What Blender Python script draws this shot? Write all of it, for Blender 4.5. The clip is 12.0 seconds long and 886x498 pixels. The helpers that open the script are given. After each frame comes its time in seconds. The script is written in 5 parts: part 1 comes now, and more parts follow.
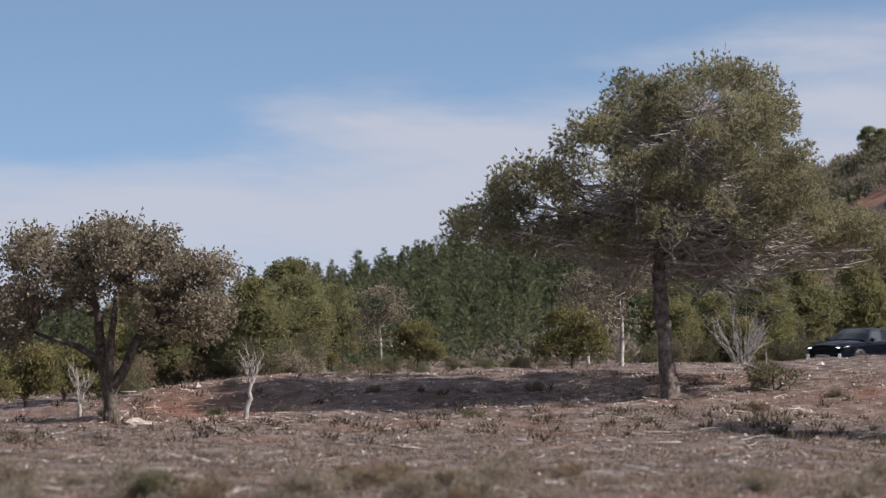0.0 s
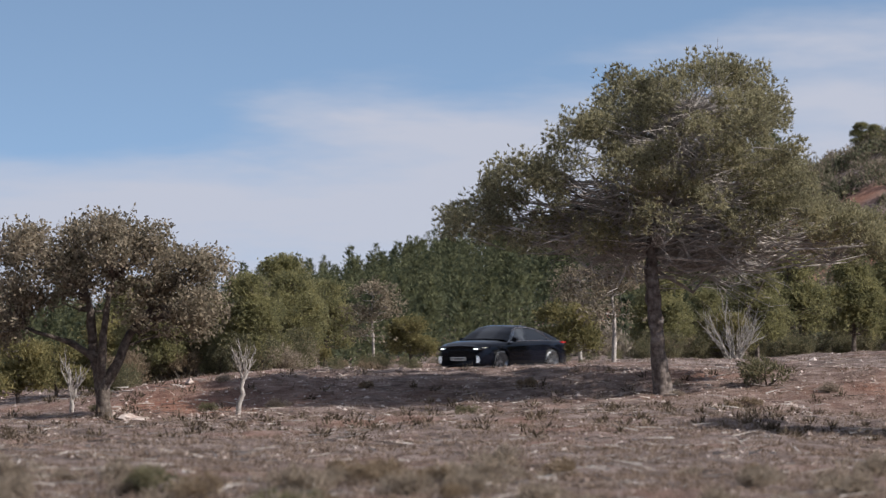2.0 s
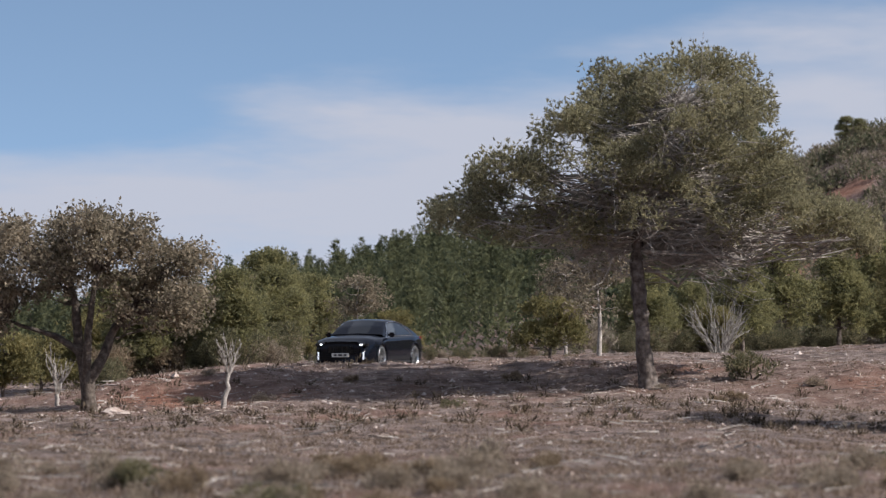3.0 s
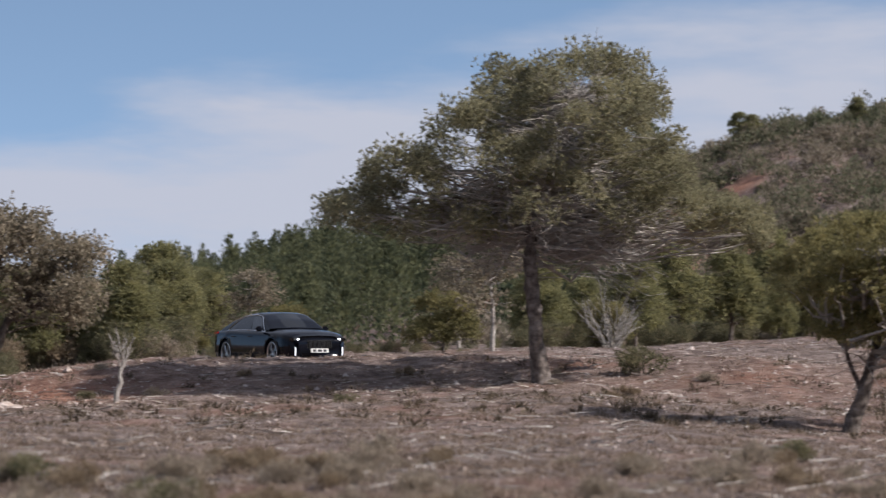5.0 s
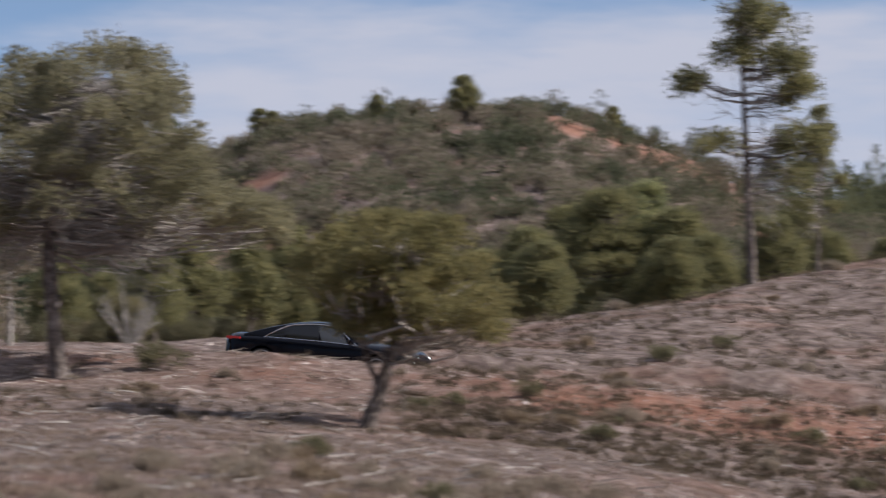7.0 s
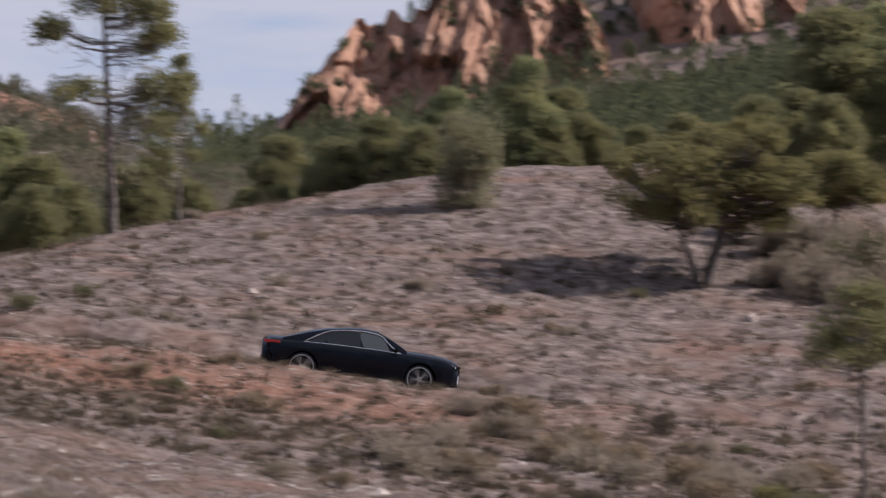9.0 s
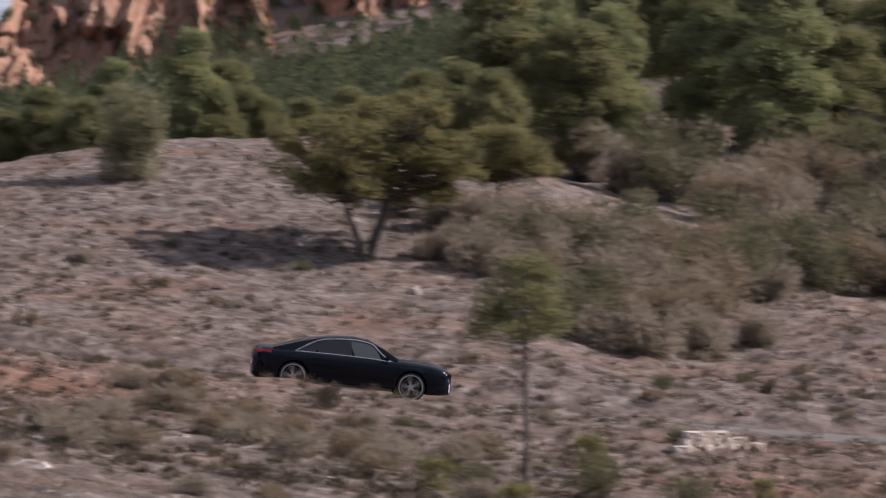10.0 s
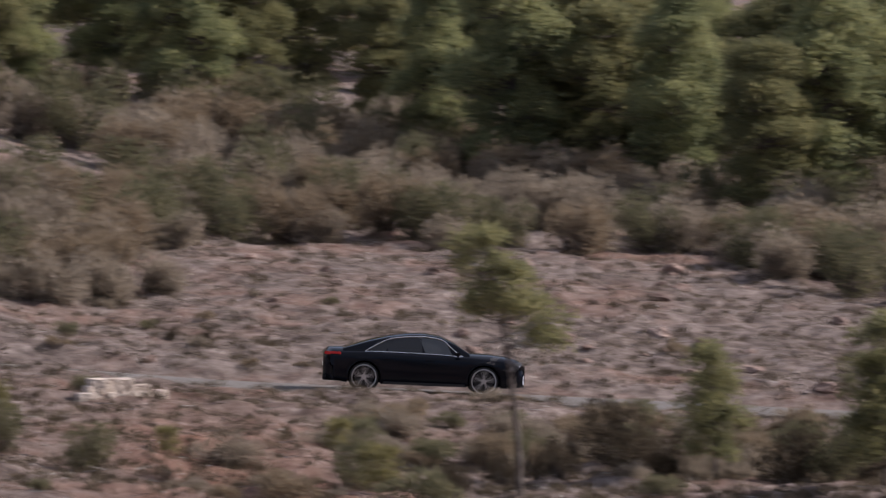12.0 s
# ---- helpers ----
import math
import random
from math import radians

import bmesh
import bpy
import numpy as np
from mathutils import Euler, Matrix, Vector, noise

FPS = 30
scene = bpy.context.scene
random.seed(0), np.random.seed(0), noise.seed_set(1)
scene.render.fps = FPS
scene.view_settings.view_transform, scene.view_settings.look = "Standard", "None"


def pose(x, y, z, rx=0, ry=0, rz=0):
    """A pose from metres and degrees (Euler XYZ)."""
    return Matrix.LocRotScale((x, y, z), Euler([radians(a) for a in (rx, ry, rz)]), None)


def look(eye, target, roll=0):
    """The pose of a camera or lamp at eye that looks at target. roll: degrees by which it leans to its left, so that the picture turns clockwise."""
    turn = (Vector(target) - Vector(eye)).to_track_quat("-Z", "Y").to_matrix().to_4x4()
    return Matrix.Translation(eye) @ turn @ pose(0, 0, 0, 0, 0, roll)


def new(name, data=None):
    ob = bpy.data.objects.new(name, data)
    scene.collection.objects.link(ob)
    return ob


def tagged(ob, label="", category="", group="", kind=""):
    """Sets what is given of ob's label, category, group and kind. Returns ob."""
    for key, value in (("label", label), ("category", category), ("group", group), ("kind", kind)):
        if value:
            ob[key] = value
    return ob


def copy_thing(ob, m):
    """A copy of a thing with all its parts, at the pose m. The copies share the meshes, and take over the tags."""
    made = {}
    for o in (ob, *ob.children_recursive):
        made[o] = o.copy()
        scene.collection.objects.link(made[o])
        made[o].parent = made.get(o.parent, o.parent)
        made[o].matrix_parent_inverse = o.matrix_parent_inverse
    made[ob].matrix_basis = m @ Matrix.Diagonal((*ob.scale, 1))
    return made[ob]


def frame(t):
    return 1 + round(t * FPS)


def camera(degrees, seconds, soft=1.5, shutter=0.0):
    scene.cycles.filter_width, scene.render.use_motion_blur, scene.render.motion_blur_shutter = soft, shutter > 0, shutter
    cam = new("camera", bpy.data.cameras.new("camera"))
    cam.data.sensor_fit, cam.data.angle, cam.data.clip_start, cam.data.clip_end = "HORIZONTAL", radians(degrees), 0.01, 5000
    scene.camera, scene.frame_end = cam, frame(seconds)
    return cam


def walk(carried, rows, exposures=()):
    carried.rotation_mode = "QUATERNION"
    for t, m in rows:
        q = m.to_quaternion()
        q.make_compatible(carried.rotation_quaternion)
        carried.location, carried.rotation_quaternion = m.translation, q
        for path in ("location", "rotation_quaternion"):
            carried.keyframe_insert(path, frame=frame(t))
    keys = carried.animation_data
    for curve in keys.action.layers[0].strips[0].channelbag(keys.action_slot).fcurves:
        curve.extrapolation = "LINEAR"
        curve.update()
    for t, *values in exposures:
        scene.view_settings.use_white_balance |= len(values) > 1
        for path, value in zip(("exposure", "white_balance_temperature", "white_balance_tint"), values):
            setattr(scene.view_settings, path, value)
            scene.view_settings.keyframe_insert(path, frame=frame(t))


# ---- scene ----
cam = camera(14.0, 12.0, soft=1.25, shutter=0.6)
EYE = 1.6
cam.data.dof.use_dof, cam.data.dof.focus_distance, cam.data.dof.aperture_fstop = True, 100.0, 2.2
# seconds, yaw, pitch, roll of a tripod head that pans with the car
PAN = [
    (0.0, -0.000, 1.536, 0.096),
    (0.5, -0.014, 1.536, 0.108),
    (1.0, -0.014, 1.529, 0.112),
    (1.5, -0.055, 1.521, 0.109),
    (2.0, -0.120, 1.468, 0.095),
    (2.5, -0.240, 1.401, 0.077),
    (4.3, -0.990, 1.316, 0.054),
    (4.5, -1.204, 1.295, 0.023),
    (5.0, -2.043, 1.286, -0.018),
    (5.5, -3.225, 1.297, -0.060),
    (6.0, -5.068, 1.308, -0.100),
    (6.5, -6.802, 1.290, -0.195),
    (7.0, -9.663, 1.235, -0.269),
    (7.2, -10.660, 1.168, -0.290),
    (8.8, -18.495, 0.617, -0.286),
    (9.0, -19.789, 0.470, -0.272),
    (9.5, -22.108, 0.266, -0.325),
    (10.0, -25.110, 0.067, -0.377),
    (10.5, -27.241, -0.139, -0.453),
    (11.0, -29.849, -0.312, -0.598),
    (11.5, -31.922, -0.503, -0.646),
    (12.0, -34.555, -0.687, -0.681),
]
walk(cam, [(t, pose(0, 0, EYE, 0, 0, yaw) @ pose(0, 0, 0, 90 + pitch, 0, 0) @ pose(0, 0, 0, 0, 0, -roll)) for t, yaw, pitch, roll in PAN],
     exposures=[(0.0, 0.37, 6300, 12), (6.5, 0.36, 6270, 14), (9.5, 0.38, 6250, 17), (12.0, 0.38, 6250, 17)])

# ---- light ----
SUN_EL, SUN_AZ = 36.0, 107.0          # elevation; bearing to the right of the first view
sun = new("sun", bpy.data.lights.new("sun", "SUN"))
sun.data.energy, sun.data.angle, sun.data.color = 5.0, radians(0.6), (1.0, 0.93, 0.85)
sun_to = Vector((math.sin(radians(SUN_AZ)) * math.cos(radians(SUN_EL)), math.cos(radians(SUN_AZ)) * math.cos(radians(SUN_EL)), math.sin(radians(SUN_EL))))
sun.matrix_world = look((0, 0, 60), Vector((0, 0, 60)) - sun_to)

world = bpy.data.worlds.new("sky")
scene.world = world
world.use_nodes = True
wn, wl = world.node_tree.nodes, world.node_tree.links
sky = wn.new("ShaderNodeTexSky")
sky.sky_type, sky.sun_disc, sky.sun_elevation, sky.sun_rotation = "NISHITA", False, radians(SUN_EL), radians(SUN_AZ)
sky.air_density, sky.dust_density, sky.ozone_density, sky.altitude = 1.0, 0.0, 3.0, 1500
coords = wn.new("ShaderNodeTexCoord")


def wmath(op, a, b):
    n = wn.new("ShaderNodeMath")
    n.operation = op
    for i, v in enumerate((a, b)):
        if isinstance(v, (int, float)):
            n.inputs[i].default_value = v
        else:
            wl.new(v, n.inputs[i])
    return n.outputs[0]


def wnoise(scale, offset, detail):
    m = wn.new("ShaderNodeMapping")
    m.inputs["Scale"].default_value, m.inputs["Location"].default_value = scale, offset
    wl.new(coords.outputs["Generated"], m.inputs["Vector"])
    n = wn.new("ShaderNodeTexNoise")
    n.inputs["Scale"].default_value, n.inputs["Detail"].default_value, n.inputs["Roughness"].default_value = 1.0, detail, 0.55
    wl.new(m.outputs[0], n.inputs["Vector"])
    return n.outputs["Fac"]


# a soft bank of high cloud whose upper edge climbs to the right, with streaks
split = wn.new("ShaderNodeSeparateXYZ")
wl.new(coords.outputs["Generated"], split.inputs[0])
edge = wmath("MINIMUM", wmath("ADD", wmath("MULTIPLY", split.outputs[0], 0.13), 0.064), 0.083)
wavy = wmath("MULTIPLY", wmath("SUBTRACT", wnoise((9, 9, 42), (1.7, 0.4, 0.2), 5), 0.5), 0.06)
depth = wmath("SUBTRACT", wmath("ADD", edge, wavy), split.outputs[2])
bank = wn.new("ShaderNodeMapRange")
bank.interpolation_type = "SMOOTHSTEP"
bank.inputs["From Min"].default_value, bank.inputs["From Max"].default_value = -0.012, 0.012
wl.new(depth, bank.inputs["Value"])
wisps = wmath("ADD", wmath("MULTIPLY", wnoise((14, 14, 75), (0.3, 2.1, 0.9), 6), 1.5), 0.22)
cover = wmath("MULTIPLY", wmath("MINIMUM", wmath("MULTIPLY", bank.outputs[0], wisps), 1.0), 0.92)
# added thin broken cloud higher up, out of view, to raise the fill light
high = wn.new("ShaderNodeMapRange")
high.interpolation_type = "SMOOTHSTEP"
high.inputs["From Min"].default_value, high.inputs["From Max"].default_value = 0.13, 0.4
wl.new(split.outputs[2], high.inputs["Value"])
fill_veil = wmath("MULTIPLY", high.outputs[0], wmath("MULTIPLY", wnoise((3, 3, 5), (0.8, 1.4, 2.2), 6), 1.1))
cover = wmath("MAXIMUM", cover, fill_veil)
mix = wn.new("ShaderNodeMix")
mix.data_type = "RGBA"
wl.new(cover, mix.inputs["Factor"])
lift = wn.new("ShaderNodeMapping")          # the clear dry air shows its blue lower down
lift.inputs["Location"].default_value, lift.inputs["Scale"].default_value = (0, 0, 0.15), (1, 1, 2.0)
wl.new(coords.outputs["Generated"], lift.inputs["Vector"])
norm = wn.new("ShaderNodeVectorMath")
norm.operation = "NORMALIZE"
wl.new(lift.outputs[0], norm.inputs[0])
wl.new(norm.outputs[0], sky.inputs["Vector"])
pale = wn.new("ShaderNodeHueSaturation")
pale.inputs["Hue"].default_value, pale.inputs["Saturation"].default_value, pale.inputs["Value"].default_value = 0.49, 0.84, 0.75
wl.new(sky.outputs[0], pale.inputs["Color"])
wl.new(pale.outputs[0], mix.inputs["A"])
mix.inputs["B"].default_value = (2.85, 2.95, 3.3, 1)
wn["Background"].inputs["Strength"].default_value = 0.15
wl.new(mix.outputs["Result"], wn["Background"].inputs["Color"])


# ---- materials ----
def material(name, stops, scale=1.0, rough=0.9, bump=0.0, fine=0.0, metallic=0.0, random_by="", translucent=0.0, coat=0.0, detail=6, spread=0.35, island=0.0):
    """A surface whose colour runs over the stops by noise at two scales; random_by: 'object' or 'island' shifts it piece by piece."""
    m = bpy.data.materials.new(name)
    m.use_nodes = True
    n, l = m.node_tree.nodes, m.node_tree.links
    b = n["Principled BSDF"]
    b.inputs["Roughness"].default_value, b.inputs["Metallic"].default_value, b.inputs["Coat Weight"].default_value = rough, metallic, coat
    b.inputs["Specular IOR Level"].default_value = 0.3 if metallic == 0 and rough > 0.6 else 0.5
    tc = n.new("ShaderNodeTexCoord")
    nz = n.new("ShaderNodeTexNoise")
    nz.inputs["Scale"].default_value, nz.inputs["Detail"].default_value, nz.inputs["Roughness"].default_value = scale, detail, 0.62
    l.new(tc.outputs["Object"], nz.inputs["Vector"])
    value = nz.outputs["Fac"]
    if random_by:
        src = n.new("ShaderNodeObjectInfo").outputs["Random"] if random_by == "object" else n.new("ShaderNodeNewGeometry").outputs["Random Per Island"]
        a = n.new("ShaderNodeMath")
        a.operation = "MULTIPLY_ADD"
        l.new(src, a.inputs[0])
        a.inputs[1].default_value, a.inputs[2].default_value = island or 0.5, -0.5 * (island or 0.5)
        s = n.new("ShaderNodeMath")
        l.new(a.outputs[0], s.inputs[0])
        l.new(value, s.inputs[1])
        value = s.outputs[0]
    ramp = n.new("ShaderNodeValToRGB")
    e = ramp.color_ramp.elements
    while len(e) < len(stops):
        e.new(0.5)
    for i, c in enumerate(stops):
        e[i].position = 0.5 - spread / 2 + spread * i / max(1, len(stops) - 1)
        e[i].color = (*c, 1)
    l.new(value, ramp.inputs[0])
    l.new(ramp.outputs[0], b.inputs["Base Color"])
    if bump:
        f = n.new("ShaderNodeTexNoise")
        f.inputs["Scale"].default_value, f.inputs["Detail"].default_value = fine or scale * 6, 8
        l.new(tc.outputs["Object"], f.inputs["Vector"])
        bp = n.new("ShaderNodeBump")
        bp.inputs["Strength"].default_value, bp.inputs["Distance"].default_value = bump, 0.03
        l.new(f.outputs["Fac"], bp.inputs["Height"])
        l.new(bp.outputs[0], b.inputs["Normal"])
    if translucent:
        t = n.new("ShaderNodeBsdfTranslucent")
        l.new(ramp.outputs[0], t.inputs["Color"])
        mx = n.new("ShaderNodeMixShader")
        mx.inputs[0].default_value = translucent
        l.new(b.outputs[0], mx.inputs[1])
        l.new(t.outputs[0], mx.inputs[2])
        l.new(mx.outputs[0], n["Material Output"].inputs["Surface"])
    return m


def plain(name, color, rough=0.5, metallic=0.0, coat=0.0, emit=0.0):
    m = bpy.data.materials.new(name)
    m.use_nodes = True
    b = m.node_tree.nodes["Principled BSDF"]
    b.inputs["Base Color"].default_value, b.inputs["Roughness"].default_value, b.inputs["Metallic"].default_value = (*color, 1), rough, metallic
    b.inputs["Coat Weight"].default_value = coat
    if emit:
        b.inputs["Emission Color"].default_value, b.inputs["Emission Strength"].default_value = (*color, 1), emit
    return m


BARK_PINE = material("pine bark", [(0.05, 0.04, 0.035), (0.14, 0.115, 0.1), (0.24, 0.21, 0.19)], 7, 0.95, 0.8, 30)
BARK_OAK = material("oak bark", [(0.045, 0.036, 0.03), (0.11, 0.09, 0.075), (0.2, 0.17, 0.145)], 8, 0.95, 0.8, 35)
BARK_GREY = material("dead grey wood", [(0.2, 0.18, 0.165), (0.33, 0.3, 0.275), (0.46, 0.43, 0.39)], 9, 0.9, 0.4)
NEEDLE = material("pine needles", [(0.13, 0.134, 0.072), (0.25, 0.243, 0.12), (0.38, 0.35, 0.17)], 0.9, 0.7, random_by="island", translucent=0.5, island=0.35)
NEEDLE_OLD = material("olive pine needles with brown ones among them", [(0.15, 0.142, 0.095), (0.265, 0.25, 0.15), (0.4, 0.365, 0.22)], 0.9, 0.75, random_by="island", translucent=0.5, island=0.4)
NEEDLE_YELLOW = material("yellowish pine needles", [(0.125, 0.118, 0.056), (0.235, 0.213, 0.094), (0.35, 0.3, 0.135)], 1.2, 0.7, random_by="island", translucent=0.5, island=0.35)
NEEDLE_DARK = material("dark pine needles", [(0.155, 0.18, 0.1), (0.305, 0.32, 0.16), (0.46, 0.445, 0.22)], 0.5, 0.75, random_by="island", translucent=0.45, island=0.35)
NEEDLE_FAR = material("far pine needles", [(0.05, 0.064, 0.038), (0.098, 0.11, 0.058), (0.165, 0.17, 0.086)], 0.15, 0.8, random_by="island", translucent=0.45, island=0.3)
OAK_LEAF = material("dry oak leaves", [(0.125, 0.11, 0.077), (0.235, 0.2, 0.145), (0.35, 0.295, 0.215)], 1.0, 0.9, random_by="island", translucent=0.5, island=0.4)
BROWN_LEAF = material("withered brown leaves", [(0.17, 0.128, 0.085), (0.29, 0.222, 0.15), (0.4, 0.32, 0.225)], 1.5, 0.7, random_by="island", translucent=0.45, island=0.4)
SHRUB_DRY = material("dry grey brown shrub", [(0.21, 0.172, 0.132), (0.35, 0.292, 0.225), (0.47, 0.4, 0.32)], 0.8, 0.9, random_by="island", translucent=0.45, island=0.4)
SHRUB_GREEN = material("olive shrub", [(0.105, 0.105, 0.062), (0.195, 0.182, 0.105), (0.29, 0.258, 0.155)], 0.9, 0.8, random_by="island", translucent=0.45, island=0.4)
SCRUB_HILL = material("hill scrub leaves", [(0.07, 0.082, 0.048), (0.13, 0.135, 0.08), (0.195, 0.165, 0.122), (0.28, 0.235, 0.185)], 0.08, 0.85, random_by="island", translucent=0.45, island=0.22)
STRAW = material("dead grass", [(0.14, 0.1, 0.075), (0.25, 0.19, 0.145), (0.38, 0.3, 0.24)], 2, 0.95, random_by="island", translucent=0.45, island=0.5)
STONE = material("pale stones", [(0.2, 0.15, 0.13), (0.36, 0.29, 0.25), (0.5, 0.43, 0.39)], 3, 0.9, 0.5, random_by="island", island=0.4)
RUBBLE_STONE = material("reddish rubble", [(0.13, 0.085, 0.07), (0.24, 0.165, 0.135), (0.36, 0.27, 0.23)], 3, 0.95, 0.7, random_by="object", island=0.3)
BARK_PALE = material("bleached wood", [(0.24, 0.2, 0.17), (0.36, 0.31, 0.27), (0.48, 0.43, 0.38)], 9, 0.9)
HEATH = material("dark heath", [(0.05, 0.038, 0.026), (0.1, 0.078, 0.052), (0.16, 0.125, 0.085)], 0.9, 0.9, random_by="island", translucent=0.3, island=0.4)
ASPHALT = material("worn asphalt", [(0.1, 0.088, 0.08), (0.14, 0.125, 0.115), (0.18, 0.165, 0.15)], 3, 0.85, 0.4, 90)
CLIFF = material("red porphyry rock", [(0.2, 0.112, 0.08), (0.32, 0.178, 0.12), (0.4, 0.235, 0.162), (0.28, 0.2, 0.165)], 0.09, 0.95, 0.6, 0.6, spread=0.5)
WALLSTONE = material("pale wall stone", [(0.42, 0.34, 0.28), (0.56, 0.47, 0.4), (0.66, 0.58, 0.51)], 4, 0.9, 0.6, random_by="object", island=0.3)


def ground_material():
    """Reddish earth with dry litter and pale gravel, bare and red where the soil was cut."""
    m = bpy.data.materials.new("red earth and litter")
    m.use_nodes = True
    n, l = m.node_tree.nodes, m.node_tree.links
    b = n["Principled BSDF"]
    b.inputs["Roughness"].default_value, b.inputs["Specular IOR Level"].default_value = 0.97, 0.15
    tc = n.new("ShaderNodeTexCoord")

    def noisy(scale, detail=6, rough=0.6):
        z = n.new("ShaderNodeTexNoise")
        z.inputs["Scale"].default_value, z.inputs["Detail"].default_value, z.inputs["Roughness"].default_value = scale, detail, rough
        l.new(tc.outputs["Object"], z.inputs["Vector"])
        return z.outputs["Fac"]

    def ramped(fac, stops):
        r = n.new("ShaderNodeValToRGB")
        e = r.color_ramp.elements
        while len(e) < len(stops):
            e.new(0.5)
        for i, (p, c) in enumerate(stops):
            e[i].position, e[i].color = p, (*c, 1)
        l.new(fac, r.inputs[0])
        return r.outputs[0]

    def blend(fac, a, c):
        x = n.new("ShaderNodeMix")
        x.data_type = "RGBA"
        l.new(fac, x.inputs["Factor"])
        l.new(a, x.inputs["A"])
        l.new(c, x.inputs["B"])
        return x.outputs["Result"]

    litter = ramped(noisy(1.6, 10, 0.78), [(0.36, (0.055, 0.042, 0.036)), (0.465, (0.145, 0.11, 0.096)), (0.56, (0.24, 0.19, 0.168)), (0.69, (0.41, 0.345, 0.31))])
    red = ramped(noisy(2.5, 9, 0.7), [(0.33, (0.13, 0.06, 0.04)), (0.5, (0.25, 0.125, 0.085)), (0.68, (0.36, 0.22, 0.165))])
    patch = ramped(noisy(0.22, 5, 0.65), [(0.5, (0, 0, 0)), (0.66, (0.5, 0.5, 0.5))])
    at = n.new("ShaderNodeAttribute")
    at.attribute_name = "bare"
    total = n.new("ShaderNodeMath")
    total.use_clamp = True
    l.new(patch, total.inputs[0])
    l.new(at.outputs["Fac"], total.inputs[1])
    l.new(blend(total.outputs[0], litter, red), b.inputs["Base Color"])
    bp = n.new("ShaderNodeBump")
    bp.inputs["Strength"].default_value, bp.inputs["Distance"].default_value = 1.0, 0.12
    l.new(noisy(5, 10, 0.75), bp.inputs["Height"])
    l.new(bp.outputs[0], b.inputs["Normal"])
    return m


EARTH = ground_material()


# ---- geometry helpers ----
rng = np.random.default_rng(7)


def mesh_object(name, verts, faces, mat, parent=None, label="", smooth=False):
    me = bpy.data.meshes.new(name)
    me.from_pydata(verts if isinstance(verts, list) else verts.tolist(), [], faces if isinstance(faces, list) else faces.tolist())
    me.materials.append(mat)
    if smooth:
        me.polygons.foreach_set("use_smooth", [True] * len(me.polygons))
    ob = new(name, me)
    if parent:
        ob.parent = parent
    if label:
        tagged(ob, label)
    return ob


def part(name, bm, mat, parent, label="", smooth=False):
    me = bpy.data.meshes.new(name)
    if smooth:
        for f in bm.faces:
            f.smooth = True
    bm.to_mesh(me)
    bm.free()
    me.materials.append(mat)
    ob = new(name, me)
    ob.parent = parent
    if label:
        tagged(ob, label)
    return ob


def lattice(seed):
    return np.random.default_rng(seed).random((256, 256))


NOISE = lattice(3)


def vnoise(x, y):
    """Smooth value noise on the plane, 0 to 1."""
    xi, yi = np.floor(x).astype(int), np.floor(y).astype(int)
    fx, fy = x - xi, y - yi
    fx, fy = fx * fx * (3 - 2 * fx), fy * fy * (3 - 2 * fy)
    a, b = NOISE[xi % 256, yi % 256], NOISE[(xi + 1) % 256, yi % 256]
    c, d = NOISE[xi % 256, (yi + 1) % 256], NOISE[(xi + 1) % 256, (yi + 1) % 256]
    return (a * (1 - fx) + b * fx) * (1 - fy) + (c * (1 - fx) + d * fx) * fy


def fbm(x, y, octaves=4):
    s = np.zeros_like(x, dtype=float)
    for k in range(octaves):
        s += (vnoise(x * 2**k + 17 * k, y * 2**k + 31 * k) - 0.5) * 0.5**k
    return s


# ---- the road's line: seconds, x, y, z of the car's middle on it, and its heading to the right of straight ahead ----
DRIVE = [
    (0.0, 15.3, 131.6, 0.72), (0.75, 10.1, 124.9, 0.70), (1.5, 4.9, 117.7, 0.62), (2.5, -0.1, 109.3, 0.57), (3.4, -2.25, 104.6, 0.55), (4.3, -2.9, 101.3, 0.55),
    (5.0, -0.95, 98.1, 0.56), (5.5, 1.31, 95.8, 0.57), (6.1, 5.6, 93.3, 0.57), (6.5, 8.0, 92.2, 0.48), (7.2, 14.4, 90.8, 0.05), (8.0, 21.0, 89.8, -0.48), (8.8, 27.45, 88.1, -1.02),
    (9.0, 29.2, 87.6, -1.2), (9.5, 32.8, 86.2, -1.64), (10.0, 36.9, 84.4, -2.06), (10.5, 40.2, 82.7, -2.40), (11.0, 44.1, 80.3, -2.74), (11.5, 47.3, 78.1, -2.98), (12.0, 51.2, 75.2, -3.14),
]
LINE = np.array([(46, 165, 1.0), (32, 150, 0.9)] + [r[1:] for r in DRIVE] + [(57, 70.5, -3.4), (66, 62, -3.8), (80, 46, -4.4)], float)


def along(points, step):
    """Even points on a smooth curve through the given ones."""
    p = np.vstack([2 * points[0] - points[1], points, 2 * points[-1] - points[-2]])
    out = []
    for i in range(1, len(p) - 2):
        n = max(2, int(np.linalg.norm(p[i + 1] - p[i]) / step))
        for t in np.arange(n) / n:
            out.append(0.5 * (2 * p[i] + (p[i + 1] - p[i - 1]) * t + (2 * p[i - 1] - 5 * p[i] + 4 * p[i + 1] - p[i + 2]) * t**2 + (3 * p[i] - p[i - 1] - 3 * p[i + 1] + p[i + 2]) * t**3))
    return np.array(out)


ROAD = along(LINE, 0.6)

